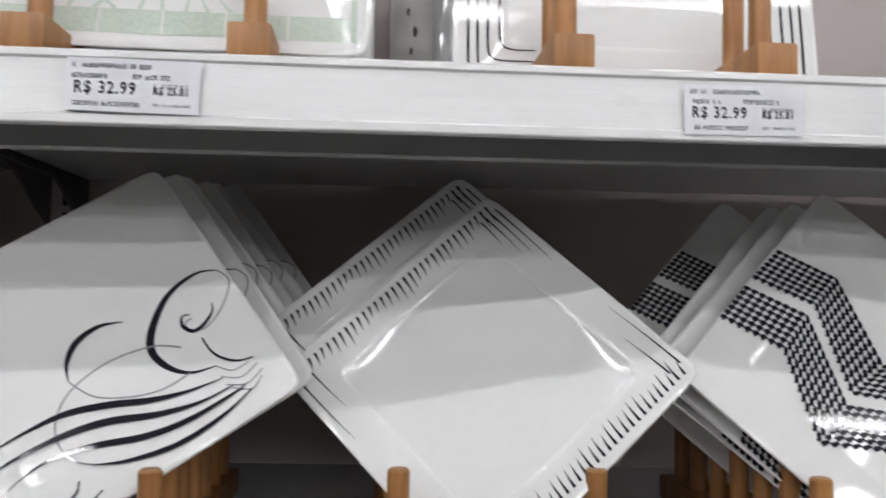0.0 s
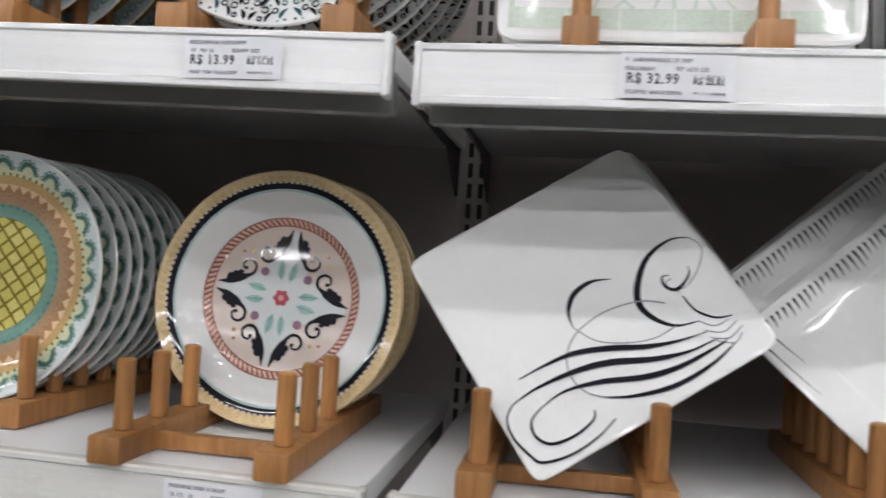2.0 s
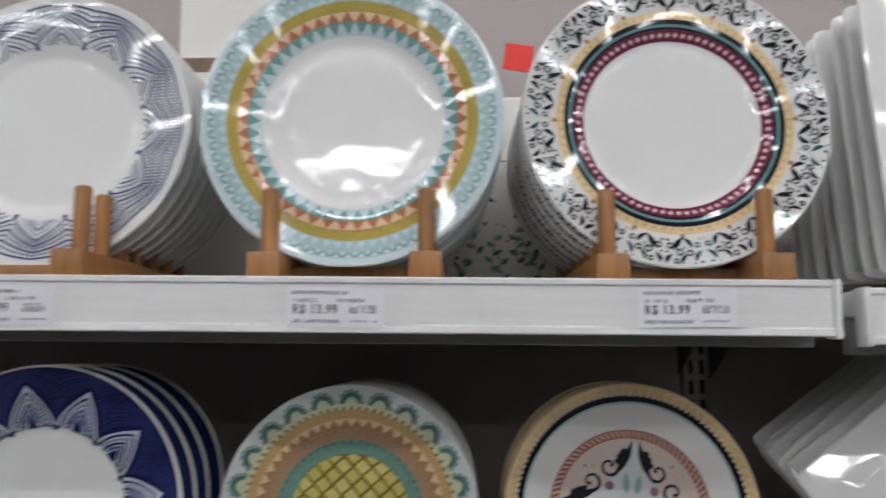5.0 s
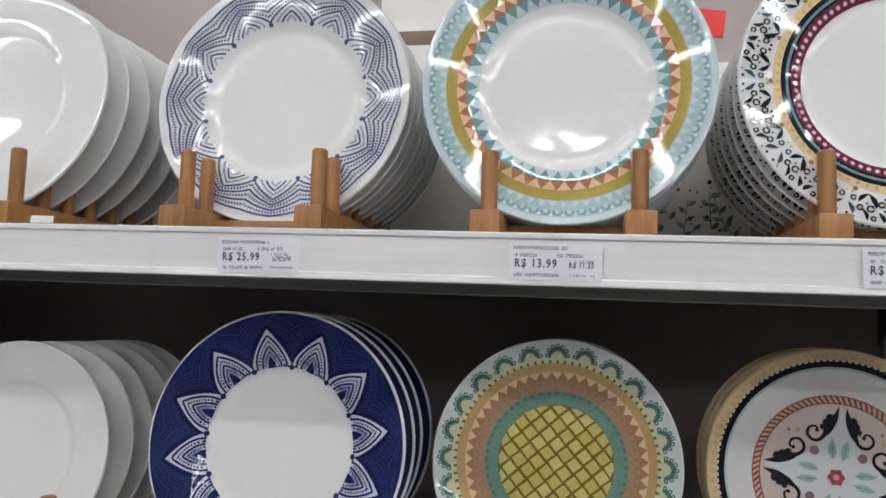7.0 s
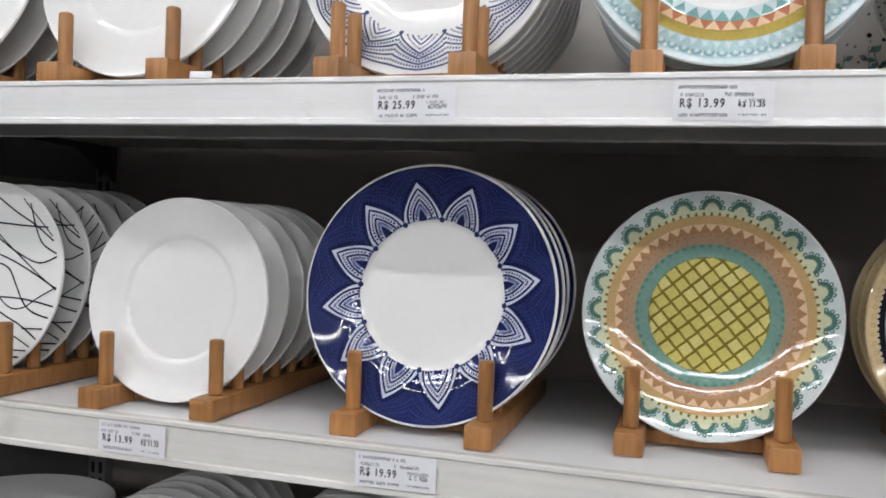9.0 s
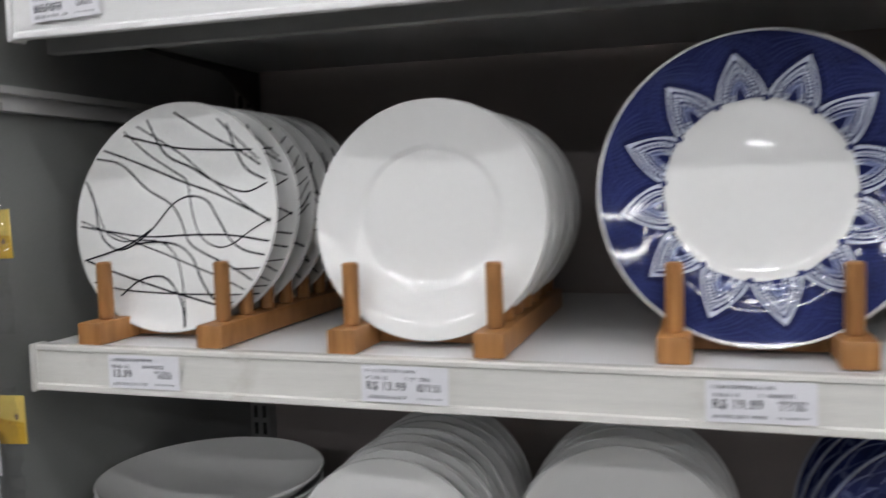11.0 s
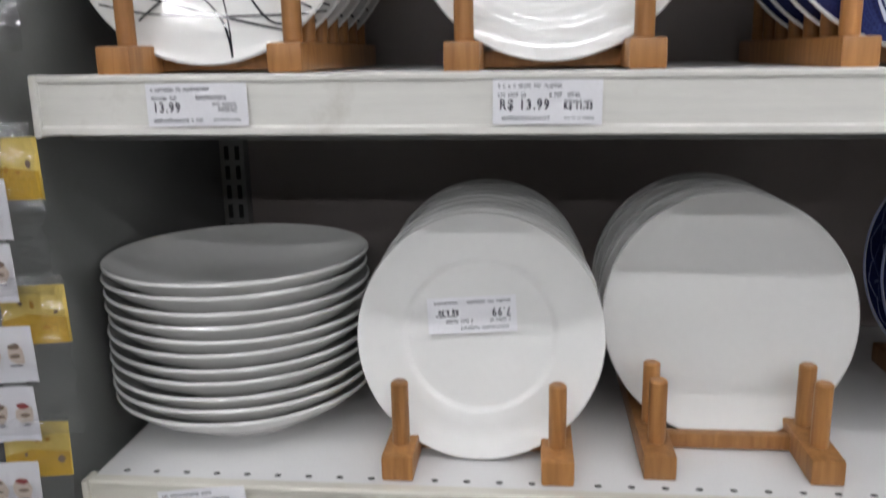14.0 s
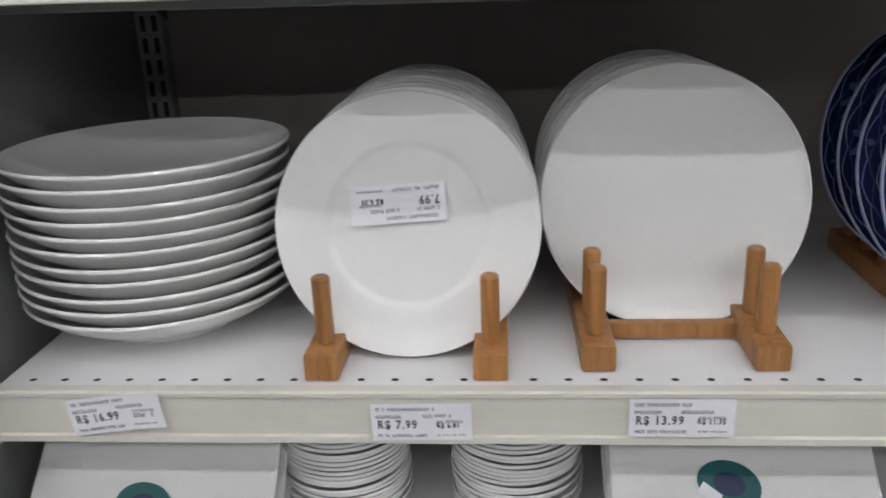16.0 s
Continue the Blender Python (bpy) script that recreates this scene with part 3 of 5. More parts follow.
    def stroke(self, pts, w0, mat, lift=0.0006, w1=None, swell=None):
        """A painted line through the points; its half width goes from w0 to w1, or swells to `swell` midway."""
        v, f = [], []
        n = len(pts)
        for i, (x, y) in enumerate(pts):
            x0, y0 = pts[max(0, i - 1)]
            x1, y1 = pts[min(n - 1, i + 1)]
            dx, dy = x1 - x0, y1 - y0
            L = math.hypot(dx, dy) or 1
            t = i / (n - 1)
            w = w0 + ((w1 if w1 is not None else w0) - w0) * t
            if swell is not None:
                w = w0 + (swell - w0) * math.sin(math.pi * t) ** 1.5
            v += [self.at(x - dy / L * w, y + dx / L * w, lift), self.at(x + dy / L * w, y - dx / L * w, lift)]
        for i in range(n - 1):
            f.append((2 * i, 2 * i + 1, 2 * i + 3, 2 * i + 2))
        self.deco.add(v, f, M[mat])

    def build(self, m, label, group, category="plate", name="plate"):
        ob = new(name, self.body)
        ob.matrix_basis = m
        tagged(ob, label, category, group)
        for entry in self.layers:
            title, note, many, drawn, me = entry
            if not drawn.f:
                continue
            if me is None:
                me = entry[4] = drawn.mesh(title, smooth=False)
                me.polygons.foreach_set("use_smooth", [True] * len(me.polygons))
            p = part(title, me, ob, note)
            if many:
                tagged(p, kind="stuff")
        return ob


def smooth_line(pts, k=8):
    """A smooth curve through a few control points."""
    P = [pts[0]] + list(pts) + [pts[-1]]
    out = []
    for i in range(1, len(P) - 2):
        for j in range(k):
            t = j / k
            c = []
            for d in (0, 1):
                a, b, e, g = P[i - 1][d], P[i][d], P[i + 1][d], P[i + 2][d]
                c.append(0.5 * (2 * b + (e - a) * t + (2 * a - 5 * b + 4 * e - g) * t * t + (3 * b - a - 3 * e + g) * t ** 3))
            out.append(tuple(c))
    out.append(tuple(pts[-1]))
    return out


def arc(cx, cy, r0, r1, a0, a1, n=20):
    return [(cx + (r0 + (r1 - r0) * i / n) * math.cos(radians(a0 + (a1 - a0) * i / n)), cy + (r0 + (r1 - r0) * i / n) * math.sin(radians(a0 + (a1 - a0) * i / n))) for i in range(n + 1)]


def floral_plate(R):
    """White rim with small black sprigs, gold beads, black and teal bands and a maroon chain."""
    P = Plate(R, WIDE_RIM)
    P.ring(0.585, 0.655, "maroon", 0.0003)
    P.dots(76, 0.622, 0.017, "pink", 0.0006)
    P.dots(76, 0.622, 0.009, "white", 0.0009)
    P.ring(0.655, 0.672, "black", 0.0005)
    P.ring(0.672, 0.690, "teal", 0.0003)
    P.ring(0.690, 0.722, "black", 0.0003)
    P.ring(0.722, 0.775, "goldlight", 0.0003)
    P.dots(80, 0.742, 0.013, "gold", 0.0006)
    P.dots(16, 0.785, 0.016, "brown", 0.0006)
    n = 22
    P.layer("sprig_rim", "black and dark teal leafy sprigs", True)
    for i in range(n):
        a = 2 * math.pi * (i + 0.5) / n
        ca, sa = math.cos(a), math.sin(a)
        flip = 1 if i % 2 else -1

        def at(u, v):
            u = u * flip
            return (v * ca - u * sa, v * sa + u * ca)

        def leaf(u0, v0, u1, v1, w, mat="black", bend=0.012):
            mid = ((u0 + u1) / 2 + bend, (v0 + v1) / 2)
            P.stroke([at(*q) for q in smooth_line([(u0, v0), mid, (u1, v1)], 5)], 0.002, mat, 0.0008, swell=w)

        def loop(u, v, q, mat="black"):
            P.stroke([at(u + q * math.cos(k * 0.66), v + q * math.sin(k * 0.66)) for k in range(10)], 0.0058, mat, 0.0010)
        leaf(0.0, 0.795, 0.060, 0.880, 0.017)
        leaf(0.0, 0.795, -0.050, 0.865, 0.014, bend=-0.012)
        leaf(0.078, 0.905, 0.120, 0.965, 0.015)
        leaf(-0.110, 0.880, -0.070, 0.955, 0.014, "tealdark")
        leaf(-0.020, 0.905, 0.020, 0.975, 0.012)
        loop(0.028, 0.895, 0.020)
        loop(-0.035, 0.900, 0.017)
        loop(0.085, 0.850, 0.018)
        loop(-0.085, 0.845, 0.015, "tealdark")
        loop(0.055, 0.955, 0.014)
        for u, v, q, mat in ((0.0, 0.865, 0.010, "teal"), (0.110, 0.890, 0.009, "black"), (-0.105, 0.960, 0.010, "black"), (-0.060, 0.970, 0.008, "teal"), (0.10, 0.81, 0.010, "black"), (-0.10, 0.805, 0.009, "gold")):
            P.disc(q, mat, 0.0012, 7, *at(u, v))
    return P


def gold_plate(R):
    """Pale blue edge, a beaded teal band, olive gold band, coral and peach triangles, teal teeth."""
    P = Plate(R, DISHED)
    P.ring(0.605, 0.685, "skyblue", 0.0003)
    P.ring(0.685, 0.755, "coral", 0.0003)
    P.ring(0.755, 0.828, "olive", 0.0003, label="olive gold band")
    P.ring(0.828, 0.950, "tealmid", 0.0003, label="teal band with pale beads")
    P.ring(0.950, 0.992, "skyblue", 0.0003)
    n = 46
    P.teeth(n, 0.692, 0.612, "teal", 0.0006, label="teal teeth")
    P.teeth(n, 0.755, 0.688, "peach", 0.0008, off=0.5, fill=0.46, label="peach triangles")
    m = 72
    P.teeth(m, 0.836, 0.882, "skyblue", 0.0006, fill=0.36, label="pale pointed drops")
    P.dots(m, 0.908, 0.014, "skyblue", 0.0008, off=0.5, k=0.75)
    P.dots(m, 0.934, 0.0105, "white", 0.0008, k=0.9)
    P.layer("scallop_ring", "slate blue scallops", True)
    for i in range(m):
        b = 2 * math.pi * (i + 0.5) / m
        P.stroke(arc(0.908 * math.cos(b), 0.908 * math.sin(b), 0.027, 0.027, math.degrees(b) - 100, math.degrees(b) + 100, 8), 0.0050, "slate", 0.0010)
    return P


def blue_chevron_plate(R):
    """White plate with a rim of nested blue arches, solid and dotted by turns."""
    P = Plate(R, WIDE_RIM)
    n = 12
    P.layer("inner_arch_band", "small blue arches at the well's edge", True)
    for k in range(3):
        P.zigzag(n, 0.648, 0.692 + 0.037 * k, 0.0075, "blue", 0.0007, spread=0.22 + 0.24 * k, dash=k % 2 == 0, bow=0.8)
    P.layer("outer_arch_band", "nested blue arches round the rim", True)
    for k in range(7):
        P.zigzag(n, 0.660 + 0.042 * k, 0.802 + 0.022 * k, 0.0092 if k % 2 else 0.0076, "blue", 0.0008, dash=k % 2 == 1, bow=0.85)
    P.dots(n, 0.645, 0.019, "blue", 0.0012, off=0.5, label="blue knots between the arches")
    return P


def navy_plate(R):
    """Navy rim with twelve white lace petals and a white edge."""
    P = Plate(R, WIDE_RIM)
    P.ring(0.585, 0.980, "navy", 0.0003, label="navy rim with faint scale pattern")
    n, off = 12, 0.32
    P.layer("scale_pattern", "paler blue arches on the navy rim", True)
    for k in range(7):
        P.zigzag(n, 0.650 + 0.045 * k, min(0.905 + 0.013 * k, 0.972), 0.0062, "navymid", 0.0005, off, dash=k % 2 == 0)
    P.layer("petal_edging", "black dotted line round each petal", True)
    P.zigzag(n, 0.600, 0.888, 0.0066, "navydark", 0.0006, off, dash=True)
    w = math.pi * 0.60 / n
    for i in range(n):
        P.layer("petal", "white pointed petal")
        P.petal(2 * math.pi * (i + off) / n, 0.578, 0.868, w * 0.98, "petal", 0.0007)
    P.layer("petal_lace", "navy lace lines inside the petals", True)
    for i in range(n):
        a = 2 * math.pi * (i + off) / n
        P.petal(a, 0.578, 0.715, w * 0.46, "petalblue", 0.0009)
        P.petal(a, 0.578, 0.668, w * 0.22, "navy", 0.0015)
    for k, (tip, sp, dash) in enumerate(((0.818, 0.79, False), (0.776, 0.64, True), (0.738, 0.50, False), (0.700, 0.36, True))):
        P.zigzag(n, 0.582, tip, 0.0082, "navy", 0.0010 + 0.0001 * k, off, spread=sp, dash=dash)
    P.dots(n, 0.583, 0.022, "navymid", 0.0014, off=off + 0.5, label="blue knots between the petals")
    return P


def lattice_plate(R):
    """Green lace edge, tan and rose bands, teal ring and a yellow lattice centre."""
    P = Plate(R, COUPE)
    P.ring(0.86, 0.985, "lacewhite", 0.0003)
    P.ring(0.805, 0.868, "mint", 0.0004, label="pale yellow-green band")
    P.ring(0.735, 0.805, "tan", 0.0003, label="tan band")
    P.ring(0.665, 0.735, "brown", 0.0003)
    P.ring(0.575, 0.665, "rose", 0.0003, label="dusty rose band")
    P.ring(0.465, 0.575, "sea", 0.0003, label="mottled sea green ring")
    P.ring(0.004, 0.47, "yellowdark", 0.0003, label="olive ground of the lattice")
    n = 24
    P.layer("lace_ground", "", True)
    for i in range(n):
        a = 2 * math.pi * i / n
        P.disc(0.058, "mint", 0.0005, 14, 0.862 * math.cos(a), 0.862 * math.sin(a), 1.25, a)
    P.layer("lace_edge", "green looped lace scallops", True)
    for i in range(n):
        a = 2 * math.pi * i / n
        x, y = 0.858 * math.cos(a), 0.858 * math.sin(a)
        d = math.degrees(a)
        P.stroke(arc(x, y, 0.066, 0.066, d - 100, d + 100, 12), 0.0125, "green", 0.0008)
        P.stroke(arc(x, y, 0.048, 0.048, d - 80, d + 80, 8), 0.0045, "green", 0.0010)
        for k in range(-3, 4):
            b = math.radians(d + k * 29)
            cx, cy = x + 0.086 * math.cos(b), y + 0.086 * math.sin(b)
            P.stroke([(cx + 0.0135 * math.cos(q * 0.9), cy + 0.0135 * math.sin(q * 0.9)) for q in range(8)], 0.0056, "green", 0.0009)
    P.dots(84, 0.815, 0.015, "yellowdark", 0.0007, k=0.8, label="olive dots")
    P.teeth(48, 0.735, 0.675, "peach", 0.0007, fill=0.5, label="peach triangles")
    P.dots(60, 0.642, 0.011, "coral", 0.0006)
    P.dots(52, 0.560, 0.016, "seadark", 0.0006, k=1.3, sides=6)
    P.layer("lattice", "yellow tiles of the lattice", True)
    g = 0.105
    c, s = math.cos(radians(42)), math.sin(radians(42))
    rnd = random.Random(4)
    for i in range(-5, 6):
        for j in range(-5, 6):
            u, w = i * g, j * g
            if math.hypot(u, w) > 0.485:
                continue
            e = [rnd.uniform(-0.004, 0.004) for _ in range(4)]
            pts = [(u - 0.045 + e[0], w - 0.039), (u + 0.041, w - 0.045 + e[1]), (u + 0.045 + e[2], w + 0.039), (u - 0.039, w + 0.045 + e[3])]
            # tiles at the border are cut off along the ring
            pts = [(p * min(1, 0.466 / max(1e-6, math.hypot(p, q))), q * min(1, 0.466 / max(1e-6, math.hypot(p, q)))) for p, q in pts]
            P.poly([(p * c - q * s, p * s + q * c) for p, q in pts], "yellow" if rnd.random() < 0.7 else "yellowlight", 0.0006)
    return P


def star_plate(R):
    """Tan beaded edge, black band, and a star of black scrolls round a red flower."""
    P = Plate(R, [(0, 0.0), (0.58, 0.0), (0.62, 0.002), (0.68, 0.0075), (0.88, 0.0125), (0.985, 0.016)], mat="white", edge="goldlight")
    P.ring(0.905, 0.985, "goldlight", 0.0003, label="tan beaded edge")
    P.dots(84, 0.938, 0.020, "gold", 0.0006)
    P.dots(84, 0.938, 0.012, "goldlight", 0.0009)
    P.ring(0.853, 0.898, "black", 0.0004, label="black band")
    P.dots(120, 0.900, 0.012, "black", 0.0006, k=0.9)
    P.ring(0.835, 0.850, "tealpale", 0.0003)
    P.ring(0.60, 0.835, "white", 0.0002)
    P.ring(0.004, 0.60, "cream", 0.0003, label="cream middle")
    P.ring(0.570, 0.630, "ropepale", 0.0005, label="brick red rope ring")
    for r in (0.568, 0.626):
        P.ring(r, r + 0.009, "ropered", 0.0008)
    P.layer("rope_twist", "brick red twists of the rope", True)
    for i in range(88):
        a = 2 * math.pi * i / 88
        P.stroke([(r * math.cos(a + q), r * math.sin(a + q)) for r, q in ((0.574, -0.030), (0.600, 0.0), (0.626, 0.030))], 0.0085, "ropered", 0.0008)
    turn = math.pi / 2 - 0.14
    # pale four-pointed star under the scrolls
    for i in range(4):
        P.layer("star_point", "pale blue-white point of the star")
        P.petal(math.pi / 2 * i + turn, 0.0, 0.545, 0.215, "starwhite", 0.00045 + 0.00008 * i)
    for i in range(4):
        a = math.pi / 2 * i + turn
        for sd in (-1, 1):
            def w(r, q):
                return (r * math.cos(a) - sd * q * math.sin(a), r * math.sin(a) + sd * q * math.cos(a))
            P.layer("scroll", "black leafy scroll")
            P.stroke([w(*q) for q in smooth_line([(0.545, 0.030), (0.46, 0.050), (0.39, 0.088), (0.33, 0.108), (0.28, 0.145)], 6)], 0.003, "black", 0.0010, swell=0.038)
            for r0, q0, r1, q1 in ((0.48, 0.070, 0.425, 0.108), (0.44, 0.094, 0.385, 0.130), (0.395, 0.116, 0.345, 0.142)):
                P.stroke([w(*q) for q in smooth_line([(r0, q0), ((r0 + r1) / 2 + 0.006, (q0 + q1) / 2 + 0.010), (r1, q1)], 5)], 0.003, "black", 0.0010, swell=0.017)
            P.stroke([w(*q) for q in smooth_line([(0.31, 0.115), (0.265, 0.155), (0.262, 0.210), (0.305, 0.245), (0.355, 0.230), (0.365, 0.185), (0.335, 0.165)], 6)], 0.014, "black", 0.0011, w1=0.007)
            P.disc(0.016, "black", 0.0012, 8, *w(0.338, 0.174))
            P.layer("leaf", "teal leaf")
            P.poly([w(*q) for q in ((0.130, 0.034), (0.175, 0.074), (0.235, 0.078), (0.300, 0.060), (0.250, 0.026), (0.185, 0.016))], "leafteal", 0.0009)
            P.layer("leaf_vein")
            P.stroke([w(0.15, 0.040), w(0.21, 0.048), w(0.27, 0.055)], 0.0055, "teal", 0.0012, w1=0.002)
        b = a + math.pi / 4
        P.layer("dot_flower", "dusky purple dot")
        P.disc(0.036, "purple", 0.0009, 10, 0.252 * math.cos(b), 0.252 * math.sin(b))
        P.layer("gold_dot")
        P.disc(0.017, "gold", 0.0009, 8, 0.45 * math.cos(b), 0.45 * math.sin(b))
        P.layer("coral_dot")
        P.disc(0.013, "coral", 0.0009, 8, 0.49 * math.cos(b + 0.12), 0.49 * math.sin(b + 0.12))
    P.layer("flower", "red flower in the middle")
    P.poly([((0.060 + 0.007 * math.cos(6 * k * math.pi / 18)) * math.cos(k * math.pi / 18), (0.060 + 0.007 * math.cos(6 * k * math.pi / 18)) * math.sin(k * math.pi / 18)) for k in range(36)], "red", 0.0010)
    P.layer("flower_middle")
    P.disc(0.024, "pink", 0.0013, 8)
    return P


def line_plate(R):
    """White coupe plate with long wavering black lines."""
    P = Plate(R, BOWED, mat="even")
    W = 0.0074
    lines = [
        [(-0.99, 0.01), (-0.78, -0.07), (-0.45, -0.18), (-0.09, -0.30), (0.27, -0.43), (0.52, -0.52), (0.76, -0.62)],
        [(-0.99, -0.04), (-0.75, -0.08), (-0.30, -0.14), (0.16, -0.13), (0.57, -0.14), (0.98, -0.20)],
        [(-0.96, 0.38), (-0.87, 0.19), (-0.82, -0.02), (-0.73, -0.18), (-0.58, -0.26), (-0.42, -0.21), (-0.24, -0.07), (-0.04, 0.15), (0.14, 0.22), (0.32, 0.17), (0.44, 0.01), (0.57, -0.17), (0.72, -0.27), (0.94, -0.32)],
        [(-0.96, 0.38), (-0.86, 0.16), (-0.73, -0.09), (-0.55, -0.18), (-0.37, -0.17), (-0.12, -0.20), (0.04, -0.35), (0.13, -0.63), (0.19, -0.98)],
        [(-0.86, 0.59), (-0.60, 0.53), (-0.32, 0.30), (-0.07, 0.16), (0.04, 0.03), (0.16, -0.20), (0.37, -0.32), (0.57, -0.40), (0.85, -0.55)],
        [(-0.79, 0.67), (-0.42, 0.54), (0.04, 0.36), (0.47, 0.21), (0.98, -0.02)],
        [(-0.58, 0.84), (-0.32, 0.62), (-0.04, 0.45), (0.10, 0.35), (0.16, 0.11), (0.26, -0.13), (0.44, -0.24), (0.60, -0.22), (0.77, -0.11), (0.98, 0.0)],
        [(-0.34, 0.94), (-0.14, 0.62), (0.14, 0.48), (0.40, 0.34), (0.70, 0.24), (0.93, 0.31)],
        [(-0.58, 0.80), (-0.04, 0.67), (0.37, 0.63), (0.77, 0.61)],
        [(-0.44, 0.88), (0.01, 0.62), (0.26, 0.43), (0.72, 0.12), (0.98, -0.03)],
        [(-0.05, 0.99), (0.32, 0.77), (0.60, 0.63), (0.86, 0.47)],
        [(0.50, 0.86), (0.60, 0.62), (0.72, 0.44), (0.92, 0.34)],
        [(0.40, 0.91), (0.55, 0.77), (0.84, 0.52)],
        [(-0.92, -0.36), (-0.60, -0.26), (-0.45, -0.20), (-0.24, -0.07)],
        [(-0.90, -0.36), (-0.52, -0.49), (0.01, -0.64), (0.55, -0.77)],
        [(-0.80, -0.56), (-0.52, -0.62), (-0.30, -0.64), (0.16, -0.66), (0.74, -0.66)],
        [(-0.51, -0.68), (-0.35, -0.55), (-0.17, -0.50), (-0.04, -0.53), (0.09, -0.67), (0.15, -0.81), (0.19, -0.98)],
        [(-0.42, -0.21), (-0.17, -0.19), (0.06, -0.23), (0.21, -0.35), (0.32, -0.55), (0.47, -0.71), (0.66, -0.73)],
        [(0.62, -0.44), (0.90, -0.43)],
    ]
    for i, l in enumerate(lines):
        P.layer("painted_line")
        P.stroke([(x, y) for x, y in [(0.956 * u, 0.956 * w - 0.039) for u, w in smooth_line(l, 9)] if x * x + y * y < 0.96], W * (1.05 if i % 3 else 0.8), "black", 0.0004 + 0.00005 * i)
    return P


def willow_plate(R):
    """Navy printed rim, white edge line, pale blue printed centre."""
    P = Plate(R, WIDE_RIM, edge="petalblue")
    P.ring(0.66, 0.985, "navy", 0.0003, label="navy printed rim")
    P.layer("rim_lace", "fine pale lace on the navy rim", True)
    for k in range(5):
        P.zigzag(18, 0.70 + 0.055 * k, 0.745 + 0.055 * k, 0.0050, "blue" if k % 2 else "petalblue", 0.0006, 0.5 * (k % 2), dash=True)
    P.ring(0.004, 0.66, "bluepale", 0.0003)
    P.ring(0.63, 0.66, "blue", 0.0005)
    rnd = random.Random(7)
    P.layer("rim_print", "blue flowers printed on the rim", True)
    for i in range(60):
        r, a = rnd.uniform(0.70, 0.93), rnd.uniform(0, 2 * math.pi)
        P.disc(rnd.uniform(0.02, 0.045), "navymid" if i % 3 else "blue", 0.0005 + 0.00002 * i, 7, r * math.cos(a), r * math.sin(a), rnd.uniform(0.4, 0.9), rnd.uniform(0, 3))
    P.layer("middle_print", "blue scrolls printed in the middle", True)
    for i in range(40):
        r, a = rnd.uniform(0.05, 0.58), rnd.uniform(0, 2 * math.pi)
        x, y = r * math.cos(a), r * math.sin(a)
        P.stroke(arc(x, y, 0.02, rnd.uniform(0.05, 0.11), rnd.uniform(0, 360), rnd.uniform(380, 600), 10), 0.008, "blue" if i % 2 else "petal", 0.0006 + 0.00002 * i)
    return P


